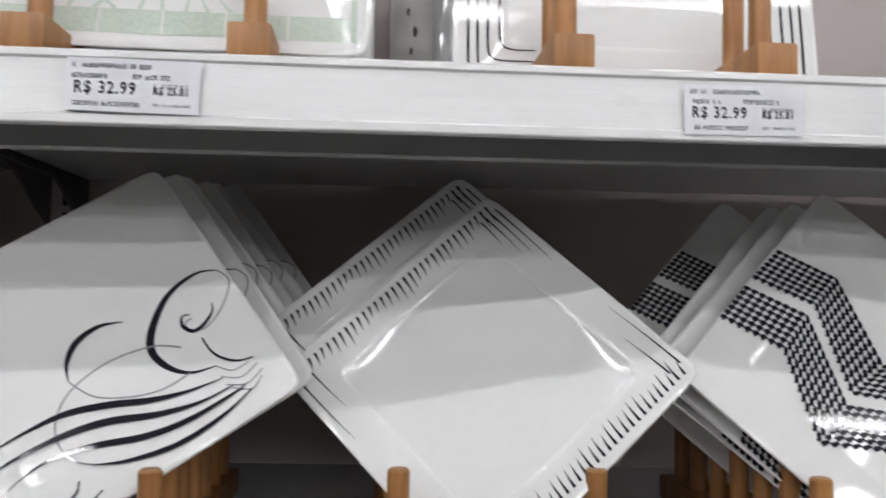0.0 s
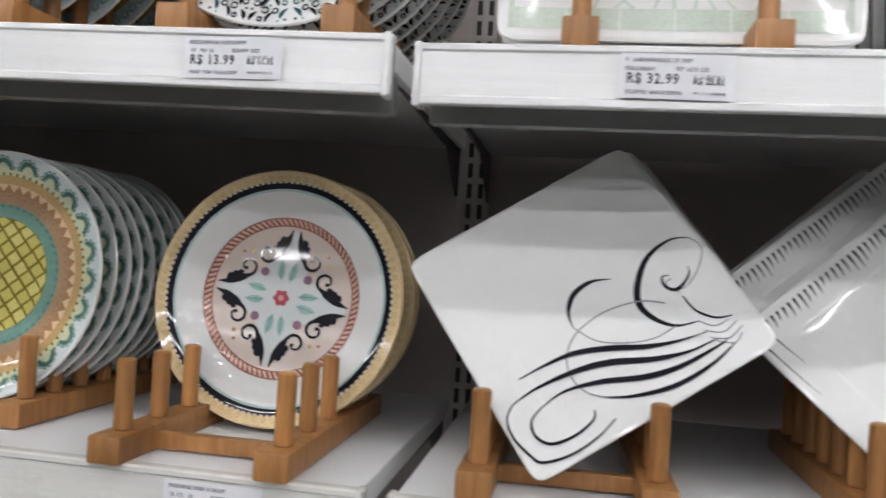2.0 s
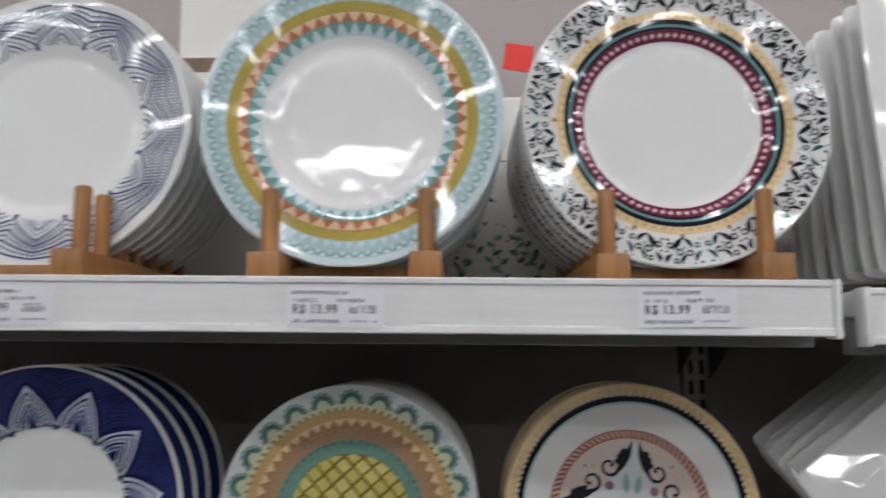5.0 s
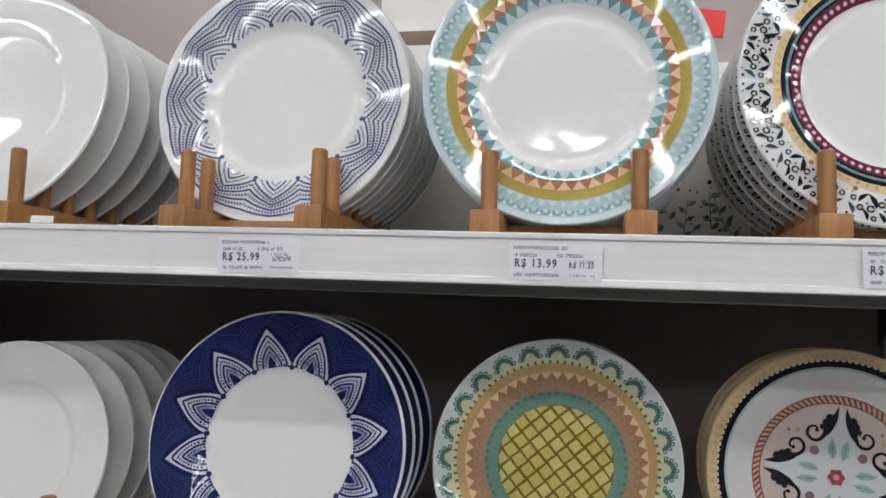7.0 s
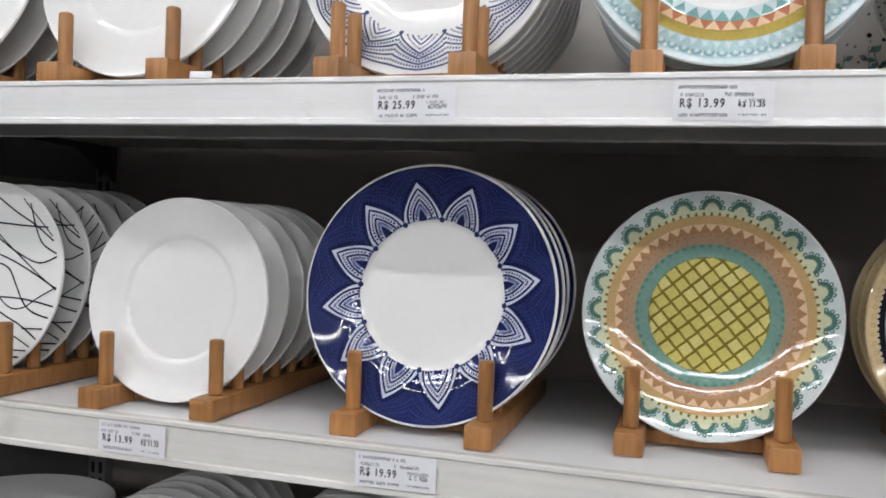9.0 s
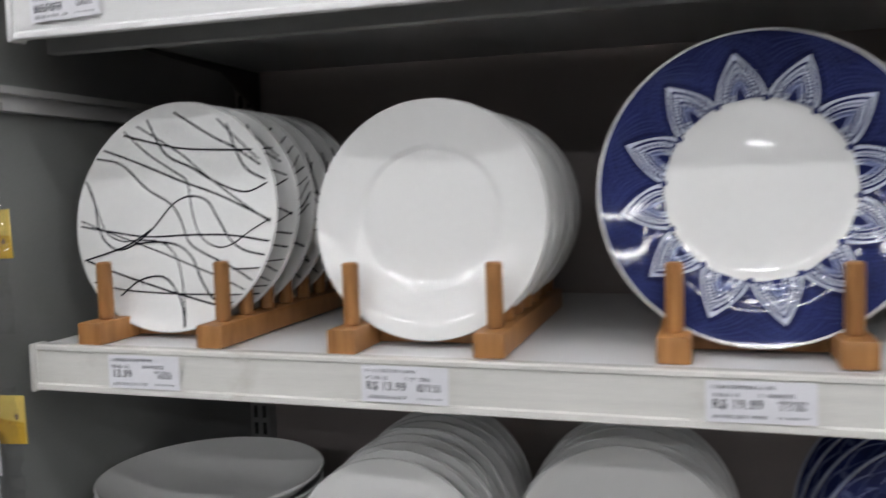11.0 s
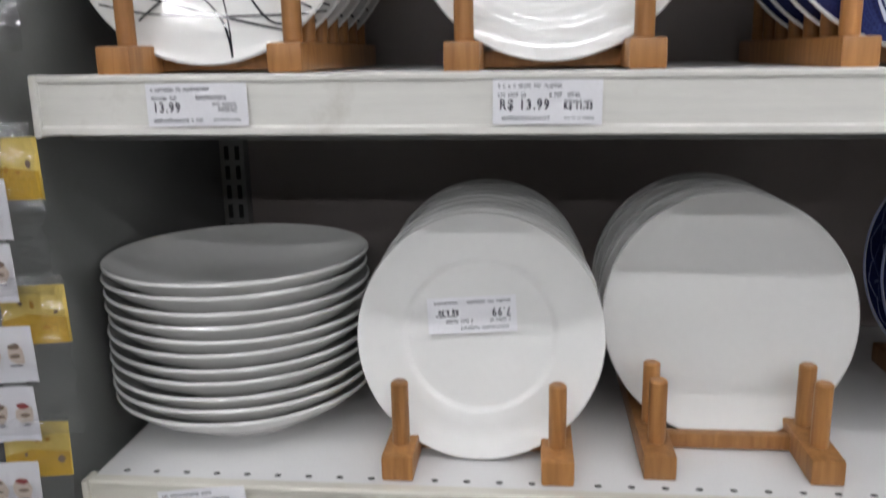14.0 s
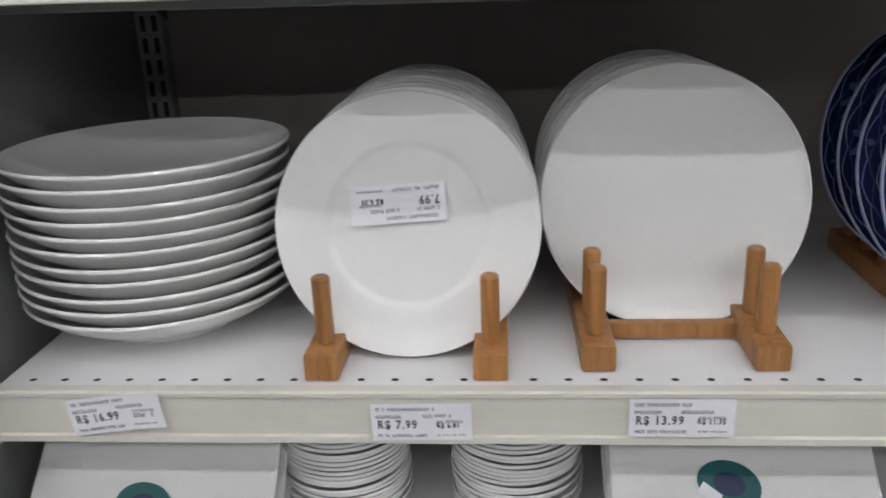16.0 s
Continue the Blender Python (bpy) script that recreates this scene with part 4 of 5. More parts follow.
def flourish_plate(half):
    """White square plate with black calligraphic swirls."""
    P = Plate(half, SQ_SOFT, p=22.0, mat="even", foot=0.5)
    P.layer("swirl")
    P.stroke(smooth_line([(0.94, 0.02), (0.81, 0.08), (0.6, 0.05), (0.42, -0.09), (0.33, -0.24), (0.36, -0.4), (0.46, -0.52), (0.61, -0.57)], 8), 0.004, "black", 0.00040, swell=0.026)
    P.layer("swirl")
    P.stroke(smooth_line([(0.94, 0.02), (0.97, -0.1), (0.85, -0.23), (0.7, -0.3), (0.6, -0.27), (0.59, -0.2), (0.64, -0.19)], 8), 0.005, "greyline", 0.00046)
    P.layer("swirl")
    P.stroke(smooth_line([(0.80, -0.17), (0.77, -0.23), (0.684, -0.276), (0.608, -0.277), (0.569, -0.208), (0.596, -0.145), (0.646, -0.161)], 8), 0.003, "black", 0.00052, swell=0.014)
    P.layer("swirl")
    P.stroke(smooth_line([(0.27, 0.04), (0.13, 0.1), (-0.03, 0.08), (-0.14, -0.02), (-0.18, -0.14)], 8), 0.003, "black", 0.00058, swell=0.022)
    P.layer("swirl")
    P.stroke(smooth_line([(-0.18, -0.14), (-0.09, -0.32), (0.09, -0.45), (0.28, -0.52), (0.46, -0.52)], 8), 0.005, "greyline", 0.00064)
    P.layer("swirl")
    P.stroke(smooth_line([(0.49, -0.33), (0.34, -0.22), (0.07, -0.16), (-0.19, -0.2), (-0.34, -0.32), (-0.39, -0.47), (-0.36, -0.61), (-0.27, -0.71)], 8), 0.006, "greyline", 0.00070)
    P.layer("swirl")
    P.stroke(smooth_line([(0.63, -0.35), (0.64, -0.49), (0.72, -0.61), (0.83, -0.66)], 8), 0.005, "black", 0.00076, swell=0.009)
    P.layer("swirl")
    P.stroke(smooth_line([(0.61, -0.57), (0.68, -0.66), (0.79, -0.67)], 8), 0.004, "greyline", 0.00082)
    P.layer("swirl")
    P.stroke(smooth_line([(0.6, -0.65), (0.7, -0.73), (0.83, -0.71)], 8), 0.004, "greyline", 0.00088)
    P.layer("swirl")
    P.stroke(smooth_line([(0.6, -0.72), (0.71, -0.79), (0.84, -0.76)], 8), 0.004, "greyline", 0.00094)
    P.layer("swirl")
    P.stroke(smooth_line([(0.62, -0.76), (0.72, -0.84), (0.81, -0.8)], 8), 0.004, "greyline", 0.00100)
    P.layer("swirl")
    P.stroke(smooth_line([(-0.72, -0.29), (-0.52, -0.29), (-0.28, -0.32), (-0.04, -0.42), (0.18, -0.54), (0.39, -0.62), (0.61, -0.67)], 8), 0.003, "black", 0.00106, swell=0.022)
    P.layer("swirl")
    P.stroke(smooth_line([(-0.85, -0.43), (-0.64, -0.41), (-0.35, -0.44), (-0.1, -0.51), (0.18, -0.65), (0.42, -0.73), (0.64, -0.75)], 8), 0.003, "black", 0.00112, swell=0.024)
    P.layer("swirl")
    P.stroke(smooth_line([(-0.69, -0.55), (-0.49, -0.53), (-0.23, -0.6), (0.05, -0.73), (0.3, -0.79), (0.59, -0.8), (0.7, -0.79)], 8), 0.003, "black", 0.00118, swell=0.022)
    P.layer("swirl")
    P.stroke(smooth_line([(-0.27, -0.71), (-0.09, -0.81), (0.19, -0.89), (0.49, -0.89), (0.72, -0.84)], 8), 0.004, "black", 0.00124, swell=0.018)
    P.layer("swirl")
    P.stroke(smooth_line([(-0.85, -0.43), (-0.94, -0.5), (-0.97, -0.64), (-0.93, -0.81), (-0.88, -0.89), (-0.69, -0.94), (-0.47, -0.93), (-0.29, -0.88)], 8), 0.005, "black", 0.00130, swell=0.011)
    P.layer("swirl")
    P.stroke(smooth_line([(-0.69, -0.55), (-0.8, -0.6), (-0.83, -0.71), (-0.76, -0.81), (-0.59, -0.84), (-0.43, -0.81), (-0.38, -0.75)], 8), 0.004, "black", 0.00136, swell=0.012)
    return P


def tick_plate(half):
    """White square plate with a raised rim, short brush ticks on two sides and long strokes on the others."""
    P = Plate(half, SQ_WELL, p=22.0, mat="even", foot=0.6)
    rnd = random.Random(2)
    for side in (0, 2):
        a = math.pi / 2 * side + math.pi / 2
        c, s = math.cos(a), math.sin(a)
        P.layer("tick_edging", "row of short black brush ticks", True)
        for i in range(34):
            u = -0.90 + 1.80 * i / 33
            L = rnd.uniform(0.08, 0.16)
            pts = [(0.93, u), (0.93 - L * 0.5, u + 0.012), (0.93 - L, u + 0.03)]
            P.stroke([(p * c - q * s, p * s + q * c) for p, q in pts], 0.0110, "black", 0.0004, w1=0.001)
    for side in (1, 3):
        a = math.pi / 2 * side + math.pi / 2
        c, s = math.cos(a), math.sin(a)
        for i, (r, L) in enumerate(((0.94, 1.2), (0.89, 0.9), (0.84, 0.75), (0.79, 0.5))):
            for sd in ((1,) if i % 2 else (1, -1)):
                P.layer("brush_stroke")
                pts = [(r, sd * (0.86 - L * 0.5 * k / 8)) for k in range(9)]
                pts = [(p - 0.02 * (k / 8) ** 2, q) for k, (p, q) in enumerate(pts)]
                P.stroke([(p * c - q * s, p * s + q * c) for p, q in pts], 0.0075, "black", 0.0004, w1=0.001)
    return P


def hound_plate(half):
    """White square plate with two bent ribbons of black and white houndstooth check."""
    P = Plate(half, SQ_SOFT, p=22.0, mat="even", foot=0.5)
    # each ribbon is three four-sided stretches, filled with small broken checks
    ribbons = (
        ((0.29, 0.98), (0.44, 0.55), (0.11, 0.56), (-0.06, 1.0), 8), ((0.44, 0.55), (0.10, -0.02), (-0.27, 0.05), (0.11, 0.56), 10), ((0.10, -0.02), (0.72, -0.85), (0.40, -0.88), (-0.27, 0.05), 16),
        ((-0.13, 1.0), (0.03, 0.56), (-0.34, 0.55), (-0.48, 1.0), 8), ((0.03, 0.56), (-0.34, 0.03), (-0.73, 0.04), (-0.34, 0.55), 10), ((-0.34, 0.03), (0.33, -0.90), (0.03, -0.90), (-0.73, 0.04), 17))
    nw = 7
    for p0, p1, p2, p3, nu in ribbons:
        P.layer("houndstooth", "black and white checked stretch of ribbon", True)
        def on(u, w):
            return tuple((1 - w) * ((1 - u) * p0[k] + u * p1[k]) + w * ((1 - u) * p3[k] + u * p2[k]) for k in (0, 1))
        for i in range(nu):
            for j in range(nw):
                pts = [(0.02, 0.02), (0.62, 0), (1.10, 0.42), (0.74, 0.46), (0.70, 0.80), (0.30, 1.08), (0.34, 0.74), (0.0, 0.66)]
                P.poly([on((i + a) / nu, (j + b) / nw) for a, b in pts], "black", 0.0005)
    return P


def band_plate(half):
    """White square plate with a pale sage band along its lower edge."""
    P = Plate(half, SQ_WELL, p=22.0, mat="even", foot=0.6)
    for i in range(6):
        x0 = -0.90 + 0.30 * i
        P.layer("sage_block")
        P.poly([(x0, -0.93), (x0 + 0.29, -0.93), (x0 + 0.29, -0.80), (x0, -0.80)], "sage", 0.0005)
    for sd in (-1, 1):
        P.layer("sage_side")
        P.poly([(sd * 0.93, -0.93), (sd * 0.93, -0.70), (sd * 0.90, -0.70), (sd * 0.90, -0.93)][::sd], "sage", 0.0005)
    rnd = random.Random(5)
    for i in range(9):
        x = -0.45 + 0.11 * i
        P.layer("sage_twig")
        P.stroke([(x, -0.80), (x + rnd.uniform(-0.1, 0.1), -0.72), (x + rnd.uniform(-0.16, 0.16), -0.60 + rnd.uniform(-0.08, 0.05))], 0.010, "sage", 0.0006, w1=0.002)
    return P


def nested_plate(half):
    """White square plate with nested black square lines in the corners."""
    P = Plate(half, SQ_WELL, p=22.0, mat="even", foot=0.6)
    for k, (r, across, up) in enumerate(((0.915, 0.90, 1.10), (0.865, 0.46, 0.80), (0.810, 0.25, 0.55), (0.745, 0.12, 0.32))):
        for sx in (-1, 1):
            for sy in (-1, 1):
                P.layer("corner_line")
                side = [(sx * r, sy * (r - up)), (sx * r, sy * (r - up * 0.5)), (sx * r, sy * (r - 0.07))]
                foot = [(sx * (r - 0.07), sy * r), (sx * (r - 0.07 - across * 0.5), sy * r), (sx * (r - 0.07 - across), sy * r)]
                P.stroke(smooth_line(side + [(sx * (r - 0.018), sy * (r - 0.018))] + foot, 5), 0.0085, "black", 0.0005, w1=0.003)
    return P


FLORAL, GOLD, CHEV = floral_plate(0.1405), gold_plate(0.1405), blue_chevron_plate(0.143)
NAVY, LATT, STAR = navy_plate(0.1345), lattice_plate(0.1235), star_plate(0.1285)
LINES, RIM_S, RIM_L = line_plate(0.1225), Plate(0.1145, SOFT_RIM), Plate(0.138, LOW_RIM, mat="even")
RIM_D, PLAIN, WILLOW = Plate(0.1125, SOFT_RIM), Plate(0.1175, FLAT_COUPE, mat="even"), willow_plate(0.130)
DEEP_P = Plate(0.1308, DEEP, foot=0.52, thick=0.0045)
FLOUR, TICK, HOUND = flourish_plate(0.1140), tick_plate(0.1135), hound_plate(0.1170)
BAND, NEST = band_plate(0.142), nested_plate(0.145)


def facing(x, y, z, lean=10.0, yaw=0.0, turn=0.0):
    """A plate's pose: its face towards the aisle, leaning back, turned in its own plane."""
    return pose(x, y, z, 0, 0, yaw) @ pose(0, 0, 0, 90 - lean) @ pose(0, 0, 0, 0, 0, turn)


def row(kind, x, z, y0, n, label, group, lean=10.0, pitch=PITCH, turn=0.0, yaw=0.0, sink=0.012, dx=0.0, spin=0.0, seed=0, up=None, fan=0.0):
    """Plates one behind another in a rack, the first with its foot at y0."""
    rnd = random.Random(seed + 11)
    reach = kind.R if up is None else up
    for i in range(n):
        l = lean + fan * i + (rnd.uniform(-2.0, 2.0) if i and not fan else 0)
        yy = y0 + i * pitch
        cz = z + sink + reach * math.cos(radians(l))
        cy = yy + reach * math.sin(radians(l)) + 0.006
        kind.build(facing(x + dx * i + (rnd.uniform(-0.002, 0.002) if i else 0), cy, cz, l, yaw, turn + (rnd.uniform(-1, 1) * spin if i else 0)), label, group)


def corner_row(kind, x, y, z, lean, yaw, turn, n, label, group, step=(0.0, 0.040, 0.003), drift=0.0, seed=0):
    """Square plates standing on a corner, one behind another; x, y, z is the middle of the first."""
    rnd = random.Random(seed)
    for i in range(n):
        j = 1 if i else 0
        kind.build(facing(x + step[0] * i + j * rnd.uniform(-0.002, 0.002), y + step[1] * i, z + step[2] * i, lean + j * rnd.uniform(-1.5, 1.5), yaw, turn + drift * i + j * rnd.uniform(-2, 2)), label, group)


# ---- top shelf ----
G = "row of standing plates: "
FY = 0.036


def setup(x, y, z, kind, n, label, group, slot=0, **kw):
    gap, shift = kw.pop("gap", PITCH), kw.pop("shift", 0.0)
    rack(x, y, z, kw.get("yaw", 0.0), gap=gap)
    row(kind, x + shift, z, y + gap * (slot + 0.5) - 0.006, n, label, G + group, **kw)


T_WHITE = "glossy white porcelain rimmed plate standing in a wooden rack"
setup(-1.330, 0.030, za(-1.33), RIM_L, 5, T_WHITE, "white, top shelf, by the side panel", seed=1)
setup(-1.045, 0.030, za(-1.04), RIM_L, 6, T_WHITE, "white, top shelf", seed=2)
setup(-0.717, 0.034, za(-0.717), CHEV, 9, "white plate with blue arched rim, in a wooden rack", "blue arches", slot=1, pitch=0.0245, lean=6.5, seed=3, spin=20)
setup(-0.411, 0.036, za(-0.411), GOLD, 6, "plate with pale blue, olive and coral bands, in a wooden rack", "gold and blue bands", lean=3.8, seed=4, spin=20)
setup(-0.1145, 0.032, za(-0.1145), FLORAL, 8, "white plate with black sprigs and gold beads, in a wooden rack", "black sprigs", pitch=0.033, lean=5.3, seed=5, spin=20)
setup(0.212, 0.030, zr(0.212), BAND, 8, "white square plate with pale sage band, in a wooden rack", "sage band", shift=0.004, pitch=0.031, lean=8, sink=0.016, seed=6)
setup(0.560, 0.030, zr(0.56), NEST, 6, "white square plate with nested black corner lines, in a rack", "nested lines", shift=0.004, slot=1, lean=8, sink=0.002, seed=7)

# ---- second shelf ----
setup(-1.260, 0.034, zb(-1.26), LINES, 6, "white plate with wavering black lines, in a wooden rack", "black lines", sink=0.006, shift=-0.009, seed=8, spin=60)
setup(-0.985, 0.036, zb(-0.985), RIM_S, 6, T_WHITE, "white, second shelf", lean=6.5, sink=0.006, seed=9)
setup(-0.693, 0.046, zb(-0.693), NAVY, 4, "navy plate with pale lace petals and white edge, in a rack", "navy petals", lean=6, sink=0.0075, seed=10, spin=10)
setup(-0.418, 0.090, zb(-0.418), LATT, 9, "plate with yellow lattice centre and green lace edge, in a rack", "yellow lattice", pitch=0.025, lean=7, sink=0.012, seed=11, spin=10)
setup(-0.140, 0.018, zb(-0.14), STAR, 3, "plate with black scroll star and tan edge, in a wooden rack", "scroll star", slot=2, gap=0.060, lean=7, sink=0.003, seed=12, spin=10)
rack(0.152, 0.040, zb(0.152) - 0.001)
corner_row(FLOUR, 0.158, 0.099, 1.323, 26.3, -3.2, 36.5, 6, "white square plate with black swirls, standing on its corner", G + "black swirls", step=(0.006, 0.040, 0.003), seed=13)
rack(0.453, 0.054, zb(0.453) - 0.001)
corner_row(TICK, 0.450, 0.106, 1.3085, 26.5, -12, 47.0, 1, "white square plate with black brush ticks, standing on its corner", G + "brush ticks", seed=14)
corner_row(TICK, 0.427, 0.150, 1.333, 28, -10, 45, 1, "white square plate with black brush ticks, standing on its corner", G + "brush ticks", seed=15)
corner_row(TICK, 0.440, 0.215, 1.330, 27, -8, 45, 2, "white square plate with black brush ticks, standing on its corner", G + "brush ticks", seed=16)
rack(0.745, 0.035, zb(0.74) - 0.001)
corner_row(HOUND, 0.755, 0.098, 1.313, 24.5, 4, 45, 1, "white square plate with houndstooth ribbons, standing on its corner", G + "houndstooth")
corner_row(HOUND, 0.744, 0.122, 1.311, 27, 4, 135, 2, "white square plate with houndstooth ribbons, standing on its corner", G + "houndstooth", step=(-0.005, 0.024, 0.001), seed=17)
corner_row(HOUND, 0.725, 0.230, 1.318, 24, 4, 46, 1, "white square plate with houndstooth ribbons, standing on its corner", G + "houndstooth", seed=18)

# ---- third shelf ----
for i in range(11):
    rr = random.Random(40 + i)
    DEEP_P.build(pose(-1.2950 + rr.uniform(-0.002, 0.002), 0.158 + rr.uniform(-0.002, 0.002), ZC + 0.0092 + 0.0131 * i, rr.uniform(-0.3, 0.3), rr.uniform(-0.3, 0.3), rr.uniform(0, 90)),
                 "deep white porcelain plate lying in a stack", "stack of deep plates")
setup(-1.047, 0.044, ZC, RIM_D, 9, "glossy white rimmed dessert plate in a wooden rack", "white dessert plates", sink=0.001, lean=10.5, pitch=0.0265, fan=0.9, dx=-0.0008, seed=16)
setup(-0.821, 0.060, ZC, PLAIN, 5, "plain glossy white coupe plate in a wooden rack", "plain white", shift=0.0045, slot=0.86, sink=0.001, lean=10, pitch=0.032, fan=1.2, seed=17)
setup(-0.520, 0.050, ZC, WILLOW, 4, "blue printed plate with white edge, in a wooden rack", "blue printed", slot=1, pitch=0.050, sink=0.004, seed=18, spin=40)


# ---- bottom shelf: square platters and saucer stacks ----
PLATTER = Plate(0.114, SQ_SOFT, p=6.0, foot=0.5)


def platter(x, y, z, lean, sx, sy):
    ob = PLATTER.build(facing(x, y, z, lean), "large white square platter with an oval teal sticker", "square platters", "platter", "platter")
    st = Build()
    for r, mat, l in ((1.0, "tealstick", 0.0012), (0.5, "darkstick", 0.0017)):
        n = 28
        v = [(0.038 * r * math.cos(2 * math.pi * i / n), 0.026 * r * math.sin(2 * math.pi * i / n), PLATTER.h1(0.2) + l) for i in range(n)]
        st.add(v, [tuple(range(n))], M[mat])
    st.add([(-0.036, -0.016, 0.0023), (-0.010, -0.026, 0.0023), (-0.006, -0.014, 0.0023), (-0.030, -0.004, 0.0023)], [(0, 1, 2, 3)], M["paper"])
    part("sticker", st, ob, "oval teal sticker with a dark middle", m=pose(sx, sy, 0.0005, 0, 0, -14) @ Matrix.Diagonal((0.72, 0.80, 1, 1)), smooth=False)
    return ob


for x, sx, sy in ((-1.288, -0.006, -0.026), (-0.762, -0.012, -0.002)):
    for i in range(3):
        m = (x, 0.050 + 0.043 * i, ZD + 0.003 + 0.114 * math.cos(radians(48)), 48)
        if i == 0:
            platter(*m, sx, sy)
        else:
            PLATTER.build(facing(*m), "large white square platter", "square platters", "platter", "platter")


def saucer_mesh(R):
    b = Build()
    out = [(0, 0.0), (0.50, 0.0), (0.52, 0.003), (0.75, 0.0072), (0.93, 0.0148), (0.992, 0.0178), (1.0, 0.0190), (0.998, 0.0208), (0.980, 0.0212), (0.92, 0.0186), (0.73, 0.0108), (0.50, 0.0040), (0, 0.0035)]
    b.lathe(out, M["white"], n=56, size=R)
    return b.mesh("saucer")


SAUCER = saucer_mesh(0.063)
for k, x in enumerate((-1.126, -0.957)):
    for i in range(27):
        rr = random.Random(i + 50 * k)
        ob = new("saucer", SAUCER)
        ob.matrix_basis = pose(x + rr.uniform(-0.002, 0.002), 0.128 + rr.uniform(-0.002, 0.002), ZD + 0.001 + 0.0048 * i, rr.uniform(-0.4, 0.4), rr.uniform(-0.4, 0.4), 0)
        tagged(ob, "small white porcelain saucer lying in a stack", "saucer", "stacks of small saucers")


# ---- price labels ----
TEXTS = {}


def text_mesh(s, size):
    if (s, size) in TEXTS:
        return TEXTS[s, size]
    cu = bpy.data.curves.new("print", "FONT")
    cu.body, cu.size, cu.align_x, cu.align_y = s, size, "LEFT", "BOTTOM"
    cu.resolution_u = 2
    cu.offset = 0.00024
    cu.space_character = 1.22
    tmp = bpy.data.objects.new("print", cu)
    scene.collection.objects.link(tmp)
    dg = bpy.context.evaluated_depsgraph_get()
    dg.update()
    me = bpy.data.meshes.new_from_object(tmp.evaluated_get(dg))
    me.materials.clear()
    me.materials.append(M["ink"])
    bpy.data.objects.remove(tmp)
    TEXTS[s, size] = me
    return me


def price_label(m, price, seed, w=0.081, h=0.033, curl=0.0, bulk=""):
    """A paper price label: small unreadable lines as bars, the price as figures. Its face looks towards -y; m places its top left."""
    rnd = random.Random(seed)
    ob = thing("price_label", "white paper price label with black print on the shelf edge" if curl == 0 else "tilted white paper price label with black print", "price label", "price labels", m=m)
    p = Build()
    n = 8
    v = []
    for j in range(2):
        for i in range(n + 1):
            u = i / n
            v.append((w * u, -0.0006 - curl * max(0, u - 0.6) ** 2, -h * j))
    v += [(x, y + 0.0003, z) for x, y, z in v]
    k = n + 1
    f = [(i, i + 1, k + i + 1, k + i) for i in range(n)] + [(2 * k + i, 3 * k + i, 3 * k + i + 1, 2 * k + i + 1) for i in range(n)]
    p.add(v, f, M["paper"])
    part("paper", p, ob, smooth=False)
    b = Build()

    def bars(x0, x1, z, hh, mat, cell=0.0019):
        """A line of unreadable small characters: each a few short strokes in its cell."""
        x = x0
        while x + cell * 0.8 < x1:
            if rnd.random() > 0.13:
                y = -0.0009 - curl * max(0, x / w - 0.6) ** 2
                cw, t = cell * 0.78, hh * 0.17
                strokes = [(0, 0, 0.26, 1), (0.70, rnd.choice((0, 0.45)), 1, rnd.choice((0.55, 1)))]
                strokes += [(0, k, 1, k + 0.19) for k in rnd.sample((0, 0.41, 0.81), 2)]
                for a, c, d, e in strokes:
                    b.add([(x + a * cw, y, z + c * hh), (x + d * cw, y, z + c * hh), (x + d * cw, y, z + e * hh), (x + a * cw, y, z + e * hh)], [(0, 1, 2, 3)], M[mat])
            x += cell
    bars(0.004, 0.053, -0.0062, 0.0029, "ink_pale")
    bars(0.004, 0.025, -0.0128, 0.0030, "ink_pale")
    bars(0.040, 0.065, -0.0126, 0.0031, "ink_pale")
    bars(0.053, 0.075, -0.0172, 0.0023, "ink_pale", 0.0016)
    if bulk:
        part("bulk_price_print", text_mesh(bulk, 0.0066), ob, m=pose(0.0525, -0.0010, -0.0228, 90) @ Matrix.Diagonal((0.74, 1.0, 1, 1)))
    else:
        bars(0.055, 0.075, -0.0222, 0.0043, "ink_pale", 0.0026)
    bars(0.005, 0.045, -0.0298, 0.0028, "ink_pale")
    bars(0.053, 0.076, -0.0290, 0.0017, "ink_pale", 0.0014)
    part("small_print", b, ob, smooth=False)
    if price:
        part("price_print", text_mesh(price, 0.0100), ob, m=pose(0.005, -0.0010, -0.0240, 90) @ Matrix.Diagonal((0.84, 1.06, 1, 1)))
    else:
        c = Build()
        b = c
        bars(0.005, 0.044, -0.0240, 0.0075, "ink", 0.0048)
        part("price_print", c, ob, smooth=False)
    return ob


RF = -0.0030
for i, (x, z, price) in enumerate((
        (-1.366, za(-1.366) + 0.001, ""), (-0.731, za(-0.731) - 0.009, "R$ 25.99"), (-0.456, za(-0.456) - 0.008, "R$ 13.99"), (-0.166, za(-0.166) - 0.007, "R$ 13.99"), (0.173, zr(0.173) - 0.005, "R$ 32.99"), (0.562, zr(0.562) - 0.009, "R$ 32.99"),
        (-1.300, zb(-1.3) - 0.006, "13.99"), (-1.030, zb(-1.03) - 0.005, "R$ 13.99"), (-0.738, zb(-0.738) - 0.006, "R$ 19.99"), (-0.159, zb(-0.159) - 0.006, ""),
        (-1.074, ZC - 0.009, "R$ 7.99"), (-0.870, ZC - 0.004, "R$ 13.99"))):
    price_label(pose(x, RF, z, 0, (i * 37 % 5 - 2) * 0.4, 0), price, i, bulk={"R$ 32.99": "R$ 25.81", "R$ 7.99": "R$ 6.81", "R$ 13.99": "R$ 11.35"}.get(price, ""))
